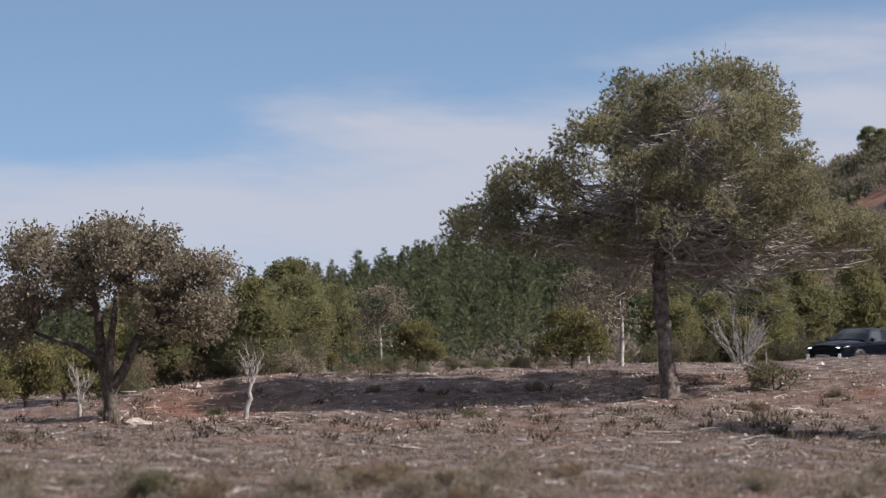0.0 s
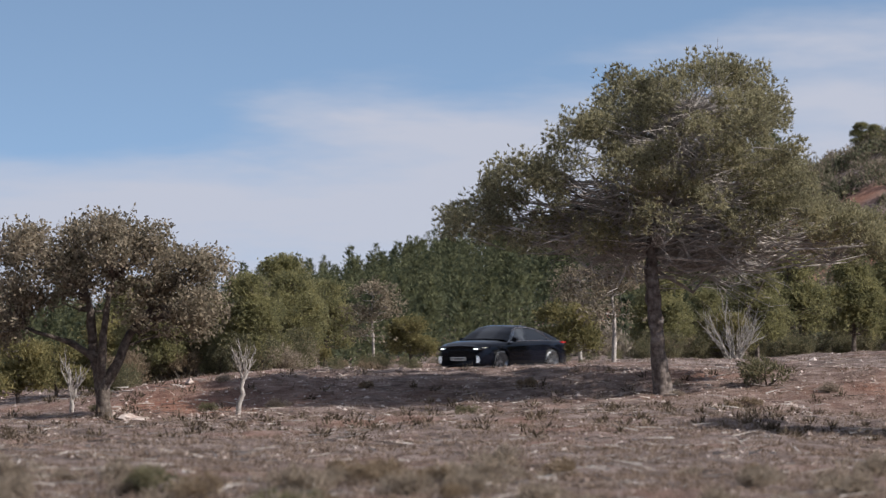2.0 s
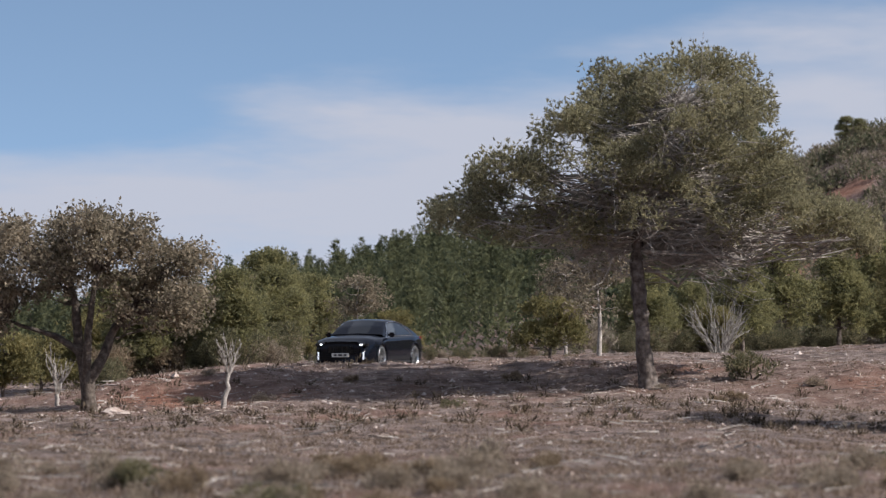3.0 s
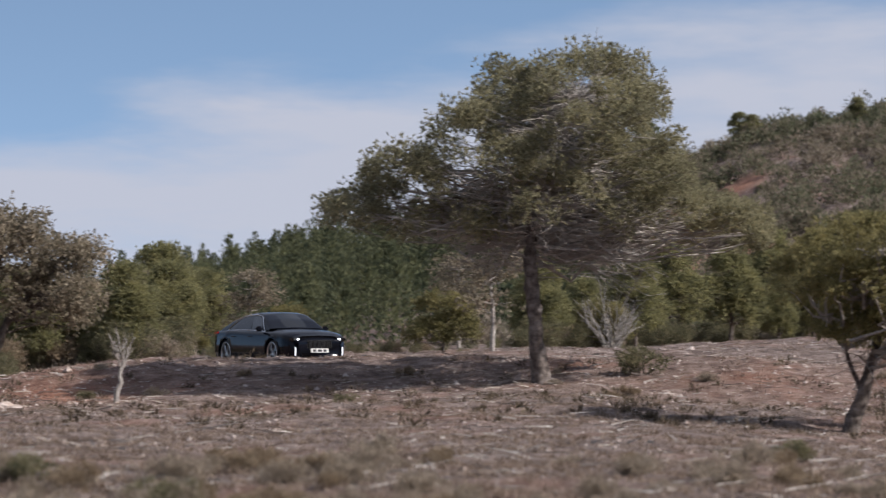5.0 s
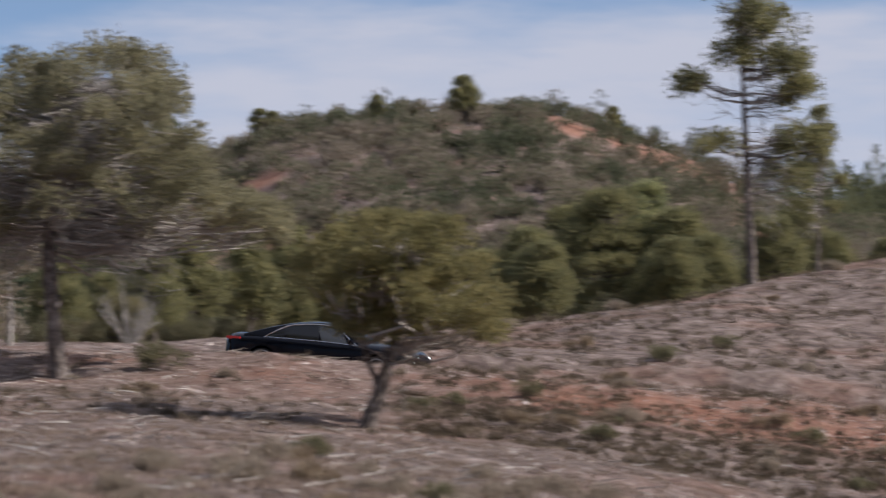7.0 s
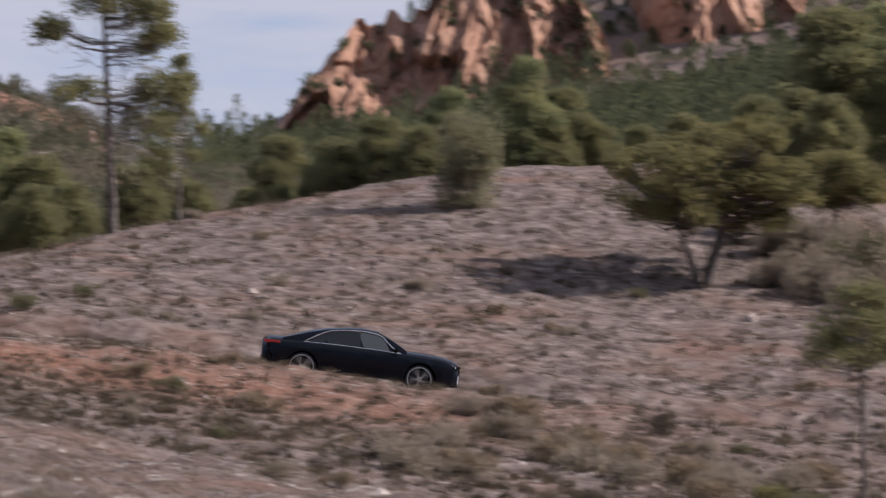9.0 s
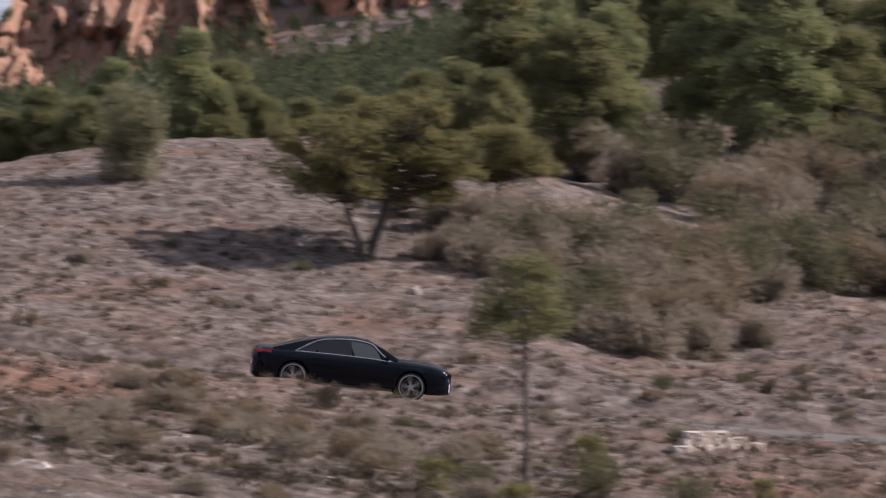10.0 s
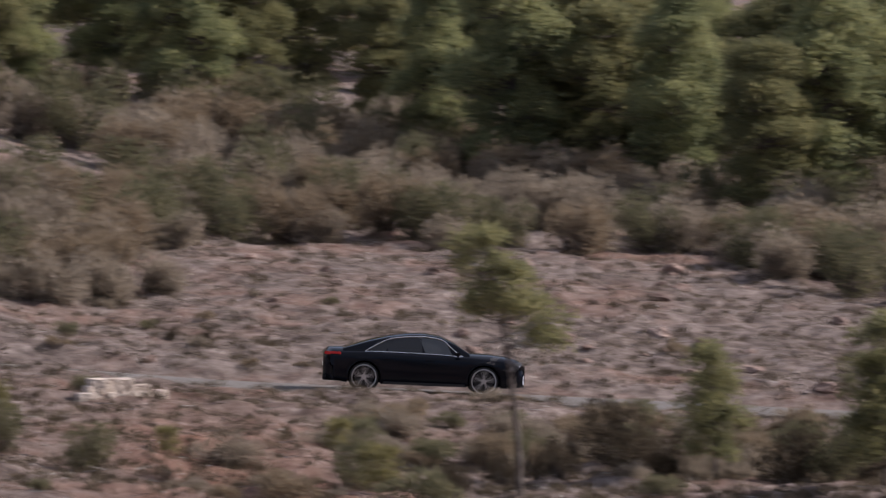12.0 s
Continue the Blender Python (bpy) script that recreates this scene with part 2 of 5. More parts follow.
# ---- the ground: heights by bearing (degrees right of the first view) at stations of distance ----
BEAR = [-60, -12, -7, -5.2, -4.3, -3.2, 0, 3.5, 7, 9, 11.5, 13.6, 15.5, 18.6, 20.5, 23, 26, 29, 32, 35, 39, 44, 90]
NEAR = [0, 0, 0, 0, 0, 0, 0, 0, -.05, -.2, -.5, -.9, -1.3, -1.7, -2.0, -2.3, -2.8, -3.3, -3.7, -3.9, -4.0, -4.0, -4.0]        # 38 m
LOW = [-.1, -.1, -.1, -.08, -.02, 0, 0, -.02, -.12, -.3, -.62, -1.05, -1.55, -2.15, -2.5, -2.8, -3.25, -3.7, -4.1, -4.3, -4.1, -4.0, -4.0]  # 62 m
FOOT = [-.3, -.25, -.2, -.17, -.2, -.22, -.16, 0, .0, -.12, -.3, -.65, -1.05, -1.6, -1.85, -2.3, -2.85, -3.2, -3.6, -3.9, -4.0, -4.0, -4.0]  # 80 m
EDGE_D = [92, 92, 90, 89, 90, 91, 91, 89.5, 87.2, 86.4, 86, 86, 86.3, 87, 87.5, 88, 88, 87.7, 87.2, 86.8, 86.3, 85, 85]
EDGE = [-.3, -.3, -.2, .1, .42, .7, .82, .88, .88, .6, .42, .08, -.34, -.86, -1.12, -1.62, -2.16, -2.62, -2.95, -3.14, -3.35, -3.6, -3.6]
CREST_D = [120, 120, 120, 120, 120, 120, 120, 116, 112, 110, 113, 116, 122, 130, 133, 135, 128, 120, 118, 118, 118, 118, 118]
CREST = [-.8, -.6, -.4, .1, .4, .6, .7, .95, 1.2, 1.35, 1.85, 2.45, 3.45, 5.0, 5.6, 5.9, 4.3, .4, -.2, -.2, -.5, -1.0, -1.0]
BACK = [-1.5, -1.3, -1, -.6, -.2, .3, .6, .8, .9, .9, 1.0, 1.3, 2.0, 3.8, 4.6, 5.2, 5.0, 3.6, 2.6, 2.4, 2.0, 1.6, 1.0]           # 150 m
WOOD = [-2, -2, -2, -1.6, -1.5, -1, -.8, -.5, 1, 2, 3, 3.5, 4, 6, 7, 7.5, 9.5, 14, 13, 12, 12, 11, 8]                             # 220 m
HILL = [2, 2, -2, -2, -1.5, -1, 1, 8.5, 18.0, 19.8, 19.9, 15.5, 9.5, 9, 9.5, 10.5, 17, 28, 27, 26, 26, 25, 12]                              # 310 m
RIDGE = [8, 4, -3, -3, -2.5, -1.5, 8, 8, 12, 14, 14, 12, 12, 16, 19, 22, 29, 40, 40, 38, 36, 34, 20]                              # 550 m
FAR = [14, 8, 4, 4, 4, 6, 9, 9, 12, 14, 16, 20, 25, 48, 74, 86, 90, 90, 88, 84, 80, 70, 40]                                     # 800 m


def heights(az, d):
    """Heights of the land on arrays of bearing and distance."""
    def at(v):
        return np.interp(az, BEAR, v)
    ed, cd = at(EDGE_D), at(CREST_D)
    zero = np.zeros_like(az)
    ds = [zero, zero + 38, zero + 62, zero + 80, ed, ed + 7, cd, zero + 150, zero + 220, zero + 310, zero + 550, zero + 800, zero + 4500]
    zs = [zero, at(NEAR), at(LOW), at(FOOT), at(EDGE), at(EDGE) - np.where(az < 9, 0.12, -0.25), at(CREST), at(BACK), at(WOOD), at(HILL), at(RIDGE), at(FAR), at(FAR)]
    z = np.array(zs[-1])
    for i in range(len(ds) - 1):
        inside = (d >= ds[i]) & (d < ds[i + 1])
        t = np.clip((d - ds[i]) / (ds[i + 1] - ds[i]), 0, 1)
        t = 0.55 * t + 0.45 * t * t * (3 - 2 * t)
        z = np.where(inside, zs[i] * (1 - t) + zs[i + 1] * t, z)
    x, y = d * np.sin(np.radians(az)), d * np.cos(np.radians(az))
    near = np.clip(1 - (d - 150) / 200, 0, 1)
    z = z + near * (0.3 * fbm(x / 5.0, y / 5.0, 3) + 0.2 * np.clip(fbm(x / 0.8, y / 0.8, 3), -0.15, 0.6) * (0.6 + 0.9 * np.clip((az - 24) / 6, 0, 1))) * np.clip(d / 30, 0.1, 1) + (1 - near) * 1.8 * fbm(x / 25, y / 25, 4)
    # the road's bed is cut level into it
    side, level = road_side(x, y)
    s = np.clip((side - 2.1) / 1.2, 0, 1)
    rise = np.clip((np.abs(az - 17) - 75) / 40, 0, 1) * np.clip((d - 70) / 200, 0, 1) * 50      # added slope, unseen behind the viewer, that darkens the car's reflections
    return z * s + (level - 0.06) * (1 - s) + rise


def road_side(x, y):
    """Distance from the road's middle, and the road's height there."""
    shape = np.shape(x)
    x, y = np.ravel(x), np.ravel(y)
    best, level = np.full(x.shape, 1e9), np.zeros(x.shape)
    close = np.where((y > 40) & (y < 175) & (x > -12) & (x < 90))[0]
    for i in range(0, len(close), 4000):
        k = close[i:i + 4000]
        d2 = (x[k, None] - ROAD[None, :, 0]) ** 2 + (y[k, None] - ROAD[None, :, 1]) ** 2
        j = d2.argmin(1)
        best[k], level[k] = np.sqrt(d2[np.arange(len(k)), j]), ROAD[j, 2]
    return best.reshape(shape), level.reshape(shape)


def spot(az, d, sink=0.0):
    """A place on the ground at a bearing and distance."""
    z = float(heights(np.array([float(az)]), np.array([float(d)]))[0])
    return Vector((d * math.sin(radians(az)), d * math.cos(radians(az)), z - sink))


def spots(az, d):
    z = heights(az, d)
    return np.stack([d * np.sin(np.radians(az)), d * np.cos(np.radians(az)), z], 1)


def build_ground():
    az = np.concatenate([np.arange(-180, -16, 4.0), np.arange(-16, -8, 0.5), np.arange(-8, 43, 0.13), np.arange(43, 52, 0.5), np.arange(52, 180, 4.0)])
    d = np.concatenate([[0.3, 4, 10, 18, 25], np.arange(30, 60, 0.6), np.arange(60, 150, 0.33), 150 * np.exp(np.arange(0, 3.42, 0.022))])
    A, D = np.meshgrid(az, d, indexing="ij")
    Z = heights(A, D)
    X, Y = D * np.sin(np.radians(A)), D * np.cos(np.radians(A))
    n, m = A.shape
    idx = np.arange(n * m).reshape(n, m)
    nxt = np.roll(idx, -1, axis=0)
    faces = np.stack([idx[:, :-1], idx[:, 1:], nxt[:, 1:], nxt[:, :-1]], -1).reshape(-1, 4)
    ob = mesh_object("ground", np.stack([X, Y, Z], -1).reshape(-1, 3), faces, EARTH, smooth=True)
    # bare red soil on the cut bank below the road and in a few scrapes on the hill
    edge = np.interp(A, BEAR, EDGE_D)
    band = np.exp(-((D - edge + 4.5) / 5.0) ** 2) * np.interp(A, [-6, -4.5, -3, -1, 3, 7, 9, 12, 17, 21, 24, 30], [0, .8, .35, .1, .1, .25, .3, .9, .9, .4, .1, .1])
    hill = np.clip((fbm(X / 14, Y / 9, 3) - 0.27) * 9, 0, 1) * ((D > 200) & (D < 345) & (A < 20))
    low = 0.75 * np.exp(-((A - 31.0) / 2.0) ** 2 - ((D - 72) / 8) ** 2)
    bare = np.clip(band + hill + low, 0, 1)
    a = ob.data.attributes.new("bare", "FLOAT", "POINT")
    a.data.foreach_set("value", bare.ravel().astype(np.float32))
    return tagged(ob, "reddish stony earth with dry litter and gravel", "ground", kind="structure")


ground = build_ground()


def build_road():
    t = np.gradient(ROAD, axis=0)
    t /= np.linalg.norm(t[:, :2], axis=1)[:, None]
    side = np.stack([-t[:, 1], t[:, 0], 0 * t[:, 0]], 1)
    rows = [ROAD + side * w + [0, 0, h] for w, h in ((-2.0, -0.09), (-1.95, 0.0), (0, 0.03), (1.95, 0.0), (2.0, -0.09))]
    v = np.stack(rows, 1).reshape(-1, 3)
    n = len(ROAD)
    f = [(i * 5 + k, i * 5 + k + 1, i * 5 + k + 6, i * 5 + k + 5) for i in range(n - 1) for k in range(4)]
    return tagged(mesh_object("road", v, f, ASPHALT, smooth=False), "narrow worn grey asphalt road", "road", kind="structure")


road = build_road()


# ---- plants ----
def tube(path, radii, sides=7):
    """A tapered limb along a path: vertices and faces."""
    path = np.asarray(path, float)
    t = np.gradient(path, axis=0)
    t /= np.linalg.norm(t, axis=1)[:, None] + 1e-9
    ref = np.array([0.31, 0.95, 0.1])
    u = np.cross(t, ref)
    u /= np.linalg.norm(u, axis=1)[:, None] + 1e-9
    w = np.cross(t, u)
    a = np.arange(sides) * 2 * np.pi / sides
    r = np.asarray(radii, float)[:, None, None]
    v = path[:, None] + r * (np.cos(a)[None, :, None] * u[:, None] + np.sin(a)[None, :, None] * w[:, None])
    n = len(path)
    f = [(i * sides + k, i * sides + (k + 1) % sides, (i + 1) * sides + (k + 1) % sides, (i + 1) * sides + k) for i in range(n - 1) for k in range(sides)]
    f.append(tuple(range((n - 1) * sides, n * sides)))
    return v.reshape(-1, 3), f


def joined(pieces):
    verts, faces, base = [], [], 0
    for v, f in pieces:
        verts.append(v)
        faces += [tuple(i + base for i in q) for q in f]
        base += len(v)
    return np.vstack(verts), faces


def bowed(a, b, sag, g, n=6, wobble=0.06):
    """A limb's path from a to b with a bow and some wobble."""
    a, b = np.asarray(a, float), np.asarray(b, float)
    t = np.linspace(0, 1, n)[:, None]
    length = np.linalg.norm(b - a)
    p = a + (b - a) * t + np.array([0, 0, 1.0]) * sag * length * np.sin(np.pi * t)
    p[1:-1] += g.normal(0, wobble * length, (n - 2, 3)) * 0.6
    return p


def unit(g, n):
    v = g.normal(size=(n, 3))
    return v / np.linalg.norm(v, axis=1)[:, None]


def blades(centres, outward, g, count, length, width, spread=0.9):
    """Tufts: at each centre a number of narrow triangles that fan out around the outward direction."""
    n = len(centres) * count
    c = np.repeat(centres, count, 0)
    d = np.repeat(outward, count, 0) + spread * unit(g, n)
    d /= np.linalg.norm(d, axis=1)[:, None] + 1e-9
    s = np.cross(d, unit(g, n))
    s /= np.linalg.norm(s, axis=1)[:, None] + 1e-9
    ln = length * g.uniform(0.6, 1.25, (n, 1))
    wd = width * g.uniform(0.7, 1.3, (n, 1))
    v = np.stack([c - s * wd * 0.5, c + s * wd * 0.5, c + d * ln], 1).reshape(-1, 3)
    return v, np.arange(n * 3).reshape(-1, 3)


def leaves(centres, g, size):
    """Small pointed leaves, one quad each, turned at random."""
    n = len(centres)
    d, o = unit(g, n), unit(g, n)
    s = np.cross(d, o)
    s /= np.linalg.norm(s, axis=1)[:, None] + 1e-9
    z = size * g.uniform(0.6, 1.3, (n, 1))
    v = np.stack([centres - d * z * 0.6, centres + s * z * 0.32, centres + d * z * 0.7, centres - s * z * 0.32], 1).reshape(-1, 3)
    return v, np.arange(n * 4).reshape(-1, 4)


def in_blobs(blobs, g, shell=0.55):
    """Clump centres in ellipsoids (x, y, z, rx, ry, rz, count), gathered near the surface; and which way is outward."""
    pts, out = [], []
    for x, y, z, rx, ry, rz, n in blobs:
        u = unit(g, n)
        u[:, 2] = np.where(u[:, 2] < -0.45, -u[:, 2], u[:, 2])
        r = g.uniform(shell, 1.0, (n, 1)) ** 0.6
        pts.append(np.array([x, y, z]) + u * r * [rx, ry, rz])
        out.append(u)
    return np.vstack(pts), np.vstack(out)


def make_tree(name, label, seed, trunk, trunk_r, blobs, bark, leaf, kind="needle", clump=0.45, per=42, count=4, length=0.22, width=0.035, dead=0, limb_r=0.045, group="", stems=(), leaf_size=0.07, fork=0.35, category="tree", flat=0.6, deep=1.0, shift=0.0, rise=0.25):
    """A tree: tapered trunk (and more stems), limbs to every clump, twigs, and a crown of small needles or leaves; its base is at the origin."""
    g = np.random.default_rng(seed)
    base = new(name)
    path = along(np.array(trunk, float), 0.25)
    radii = np.interp(np.linspace(0, 1, len(path)), [0, 0.06, 0.2, 1], [trunk_r * 1.35, trunk_r * 1.05, trunk_r * 0.92, trunk_r * 0.22])
    v, f = tube(path, radii, 12)
    v = v + (0.12 * trunk_r) * g.normal(size=v.shape)
    mesh_object("trunk", v, f, bark, base, smooth=True)
    all_stems = [path]
    for s, r in stems:
        sp = along(np.array(s, float), 0.25)
        v, f = tube(sp, np.linspace(r, r * 0.25, len(sp)), 10)
        mesh_object("stem", v + 0.1 * r * g.normal(size=v.shape), f, bark, base, smooth=True)
        all_stems.append(sp)
    wood = np.vstack([p[int(len(p) * fork):] for p in all_stems])
    pts, out = in_blobs(blobs, g)
    pts[:, 1] = pts[:, 1] * deep + shift
    limbs, firsts = [], set(np.cumsum([0] + [b[6] for b in blobs])[:-1].tolist())
    for i, p in enumerate(pts):
        away = np.linalg.norm((wood - p) * [1, 1, 1.3], axis=1) + 0.8 * np.clip(wood[:, 2] - p[2] + rise * np.linalg.norm((wood - p)[:, :2], axis=1), 0, 9)
        a = wood[away.argmin()]
        ln = np.linalg.norm(p - a)
        r0 = min(limb_r * (0.45 + 0.28 * ln), trunk_r * 0.5)
        if i in firsts:
            mesh_object("limb", *tube(bowed(a, p, -0.05, g, 7), np.linspace(r0 * 1.3, r0 * 0.3, 7), 7), bark, base, smooth=True)
            continue
        limbs.append(tube(bowed(a, p, -0.05, g, 7), np.linspace(r0, r0 * 0.22, 7), 5))
    for _ in range(dead):
        p = pts[g.integers(len(pts))] * [0.85, 0.85, 1] - [0, 0, g.uniform(0.2, 0.9)]
        a = wood[np.abs(wood[:, 2] - p[2] + g.uniform(-0.3, 0.5)).argmin()]
        mid = a + (p - a) * 0.6
        limbs.append(tube(bowed(a, mid, 0.04, g, 6, 0.1), np.linspace(limb_r * 0.5, 0.006, 6), 4))
        for _ in range(4):
            limbs.append(tube(bowed(a + (mid - a) * g.uniform(0.3, 1), mid + g.normal(0, 0.5, 3), 0, g, 4, 0.12), np.linspace(0.013, 0.005, 4), 3))
    v, f = joined(limbs)
    mesh_object("branchwork", v, f, bark if not dead else BARK_GREY, base)
    n = len(pts)
    size = clump * g.uniform(0.6, 1.3, (n, 1, 1))
    off = np.clip(g.normal(0, 0.5, (n, per, 3)), -0.85, 0.85) * size * [1, 1, flat]
    tips = (pts[:, None] + off).reshape(-1, 3)
    if kind == "needle":
        way = (off / (np.linalg.norm(off, axis=2, keepdims=True) + 1e-6) * 0.7 + out[:, None] * 0.5 + [0, 0, 0.55]).reshape(-1, 3)
        v, f = blades(tips, way, g, count, length, width, 1.35)
    else:
        v, f = leaves(np.repeat(tips, count, 0) + g.normal(0, 0.05, (len(tips) * count, 3)), g, leaf_size)
    mesh_object("crown", v, f, leaf, base)
    return tagged(base, label, category, group)


def make_shrub(name, label, seed, r, h, leaf, n=260, count=5, length=0.16, width=0.022, stems=14, bark=None, group="", category="shrub", blobby=6, floor=0.22):
    """A shrub: many stems from one root and a ragged mass of small leaves in lobes; its base is at the origin."""
    g = np.random.default_rng(seed)
    base = new(name)
    a, q = g.uniform(0, 2 * np.pi, blobby), g.uniform(0.1, 0.75, blobby)
    lobes = np.stack([r * q * np.cos(a), r * q * np.sin(a), h * g.uniform(floor, 0.78, blobby), r * g.uniform(0.3, 0.55, blobby), r * g.uniform(0.3, 0.55, blobby), h * g.uniform(0.22, 0.42, blobby)], 1)
    pts, out = [], []
    for b in lobes:
        u = unit(g, n // blobby)
        pts.append(b[:3] + u * b[3:] * g.uniform(0.45, 1.05, (n // blobby, 1)))
        out.append(u)
    pts, out = np.vstack(pts), np.vstack(out)
    pts[:, 2] = np.abs(pts[:, 2])
    limbs = []
    for k in range(stems):
        p = pts[g.integers(len(pts))]
        limbs.append(tube(bowed([p[0] * 0.12, p[1] * 0.12, -0.05], p, 0.02, g, 6, 0.08), np.linspace(0.012 + 0.012 * h, 0.004, 6), 4))
    v, f = joined(limbs)
    mesh_object("branchwork", v, f, bark or BARK_OAK, base)
    v, f = blades(pts, out + [0, 0, 0.6], g, count, length, width, 1.0)
    mesh_object("foliage", v, f, leaf, base)
    return tagged(base, label, category, group)


def twiggy(name, label, seed, h, spread, n, mat, trunk_h=0.0, group="", lean=(0, 0)):
    """A leafless bush or sapling: a bundle of forking grey twigs."""
    g = np.random.default_rng(seed)
    base = new(name)
    top = np.array([lean[0], lean[1], trunk_h])
    stems = []
    if trunk_h:
        stems.append(tube(bowed([0, 0, -0.1], top, 0.03, g, 7, 0.05), np.linspace(0.07, 0.045, 7), 7))
        v, f = joined(stems)
        mesh_object("trunk", v, f, mat, base, smooth=True)
    twigs = []
    for _ in range(n):
        a = g.uniform(0, 2 * np.pi)
        e = np.array([np.cos(a) * spread * g.uniform(0.2, 1), np.sin(a) * spread * g.uniform(0.2, 1), (h - trunk_h) * g.uniform(0.5, 1)]) + top
        p = bowed(top - [0, 0, 0.05], e, 0.05, g, 6, 0.05)
        twigs.append(tube(p, np.linspace(0.022, 0.006, 6), 4))
        for _ in range(5):
            k = g.integers(2, 6)
            twigs.append(tube(bowed(p[k], p[k] + (e - top) * g.uniform(0.2, 0.5) + g.normal(0, 0.16 * spread, 3), 0, g, 4, 0.08), np.linspace(0.01, 0.004, 4), 3))
    v, f = joined(twigs)
    mesh_object("branchwork", v, f, mat, base)
    return tagged(base, label, "bush", group)


def put(ob, az, d, sink=0.04, turn=0.0, scale=1.0):
    ob.matrix_basis = Matrix.Translation(spot(az, d, sink)) @ pose(0, 0, 0, 0, 0, turn) @ Matrix.Scale(scale, 4)
    return ob


def again(ob, az, d, turn, scale, sink=0.04):
    c = copy_thing(ob, Matrix.Translation(spot(az, d, sink)) @ pose(0, 0, 0, 0, 0, turn))
    c.scale = (scale, scale, scale)
    return c


# the big umbrella-shaped pine on the bank
pine = make_tree(
    "pine_tree", "big spreading pine with olive needles and bare grey lower branches", 11,
    [(0.08, 0, -0.3), (0.0, 0, 0.6), (-0.1, 0, 1.6), (-0.2, 0, 3.1), (-0.1, 0.1, 4.4), (0.3, 0.1, 5.8), (0.8, 0, 7.2)], 0.21,
    [(1.2, 0, 7.2, 1.9, 1.6, 0.95, 46), (2.3, -0.3, 5.9, 1.15, 1.4, 1.4, 34), (-1.6, -0.2, 6.1, 1.05, 1.2, 0.7, 22), (-0.5, 0.2, 7.0, 0.9, 1.1, 0.7, 16), (0.6, -0.4, 5.8, 1.7, 1.6, 1.0, 26),
     (-3.2, 0, 5.0, 1.1, 1.3, 0.75, 26), (-4.5, 0.1, 4.15, 0.85, 1.0, 0.5, 17), (-2.2, 0.3, 3.8, 1.7, 1.5, 0.55, 26), (2.9, 0.2, 4.1, 2.1, 1.7, 0.75, 74), (4.7, -0.2, 3.75, 0.95, 1.1, 0.65, 34), (2.0, 0.0, 5.2, 1.8, 1.5, 0.9, 40), (0.3, -0.6, 4.4, 1.6, 1.2, 0.8, 16), (-1.0, -0.9, 5.1, 1.1, 0.8, 0.8, 12), (2.9, 0.0, 4.9, 0.9, 1.2, 0.8, 22), (-0.9, 0, 7.5, 0.4, 0.4, 0.35, 5), (-0.3, -0.2, 6.75, 0.6, 0.7, 0.45, 14), (-4.0, 0.0, 4.6, 0.7, 0.9, 0.4, 10)],
    BARK_PINE, NEEDLE_OLD, clump=0.44, per=90, count=7, length=0.105, width=0.028, flat=0.8, rise=0.03, fork=0.42, dead=520, limb_r=0.022, deep=2.7, shift=1.5)
put(pine, 3.56, 83.5, scale=0.955)

# the dry oak with a dark forked trunk
oak = make_tree(
    "oak_tree", "dry grey-brown oak with a dark forked trunk", 21,
    [(0.05, 0, -0.3), (0.02, 0, 0.35), (-0.02, 0, 0.9), (-0.2, 0.1, 1.5), (-0.3, 0.1, 2.4), (-0.5, 0, 3.3)], 0.185,
    [(-1.5, 0, 3.55, 0.75, 1.2, 0.75, 24), (0.0, 0, 3.8, 0.95, 1.3, 0.6, 34), (0.85, 0, 3.75, 0.6, 0.9, 0.4, 12), (1.7, 0, 3.3, 0.6, 1.0, 0.5, 16), (-2.1, 0.1, 2.5, 0.8, 1.2, 0.6, 22), (-0.9, 0, 3.1, 0.7, 1.0, 0.4, 10), (-0.3, 0.3, 2.95, 1.2, 1.2, 0.55, 20), (1.5, 0.2, 2.5, 1.0, 1.2, 0.55, 28), (-2.2, 0, 1.85, 0.6, 1.0, 0.35, 10), (1.9, 0, 1.95, 0.6, 0.8, 0.4, 9), (2.2, 0, 3.3, 0.45, 0.6, 0.3, 8)],
    BARK_OAK, OAK_LEAF, kind="leaf", clump=0.44, per=46, count=4, leaf_size=0.078, limb_r=0.034, fork=0.3, flat=0.85, deep=1.6,
    stems=[([(0.02, 0, 0.75), (0.3, 0, 1.2), (0.6, 0.1, 1.9), (1.1, 0.1, 2.5), (1.4, 0, 3.2)], 0.14), ([(-0.05, 0, 0.8), (0.0, -0.2, 1.5), (0.1, -0.2, 2.4), (0.3, -0.1, 3.4)], 0.12), ([(-0.1, 0, 1.3), (-0.7, 0.1, 1.7), (-1.5, 0.1, 1.95), (-2.0, 0, 2.2)], 0.09)])
put(oak, -5.27, 80.0)

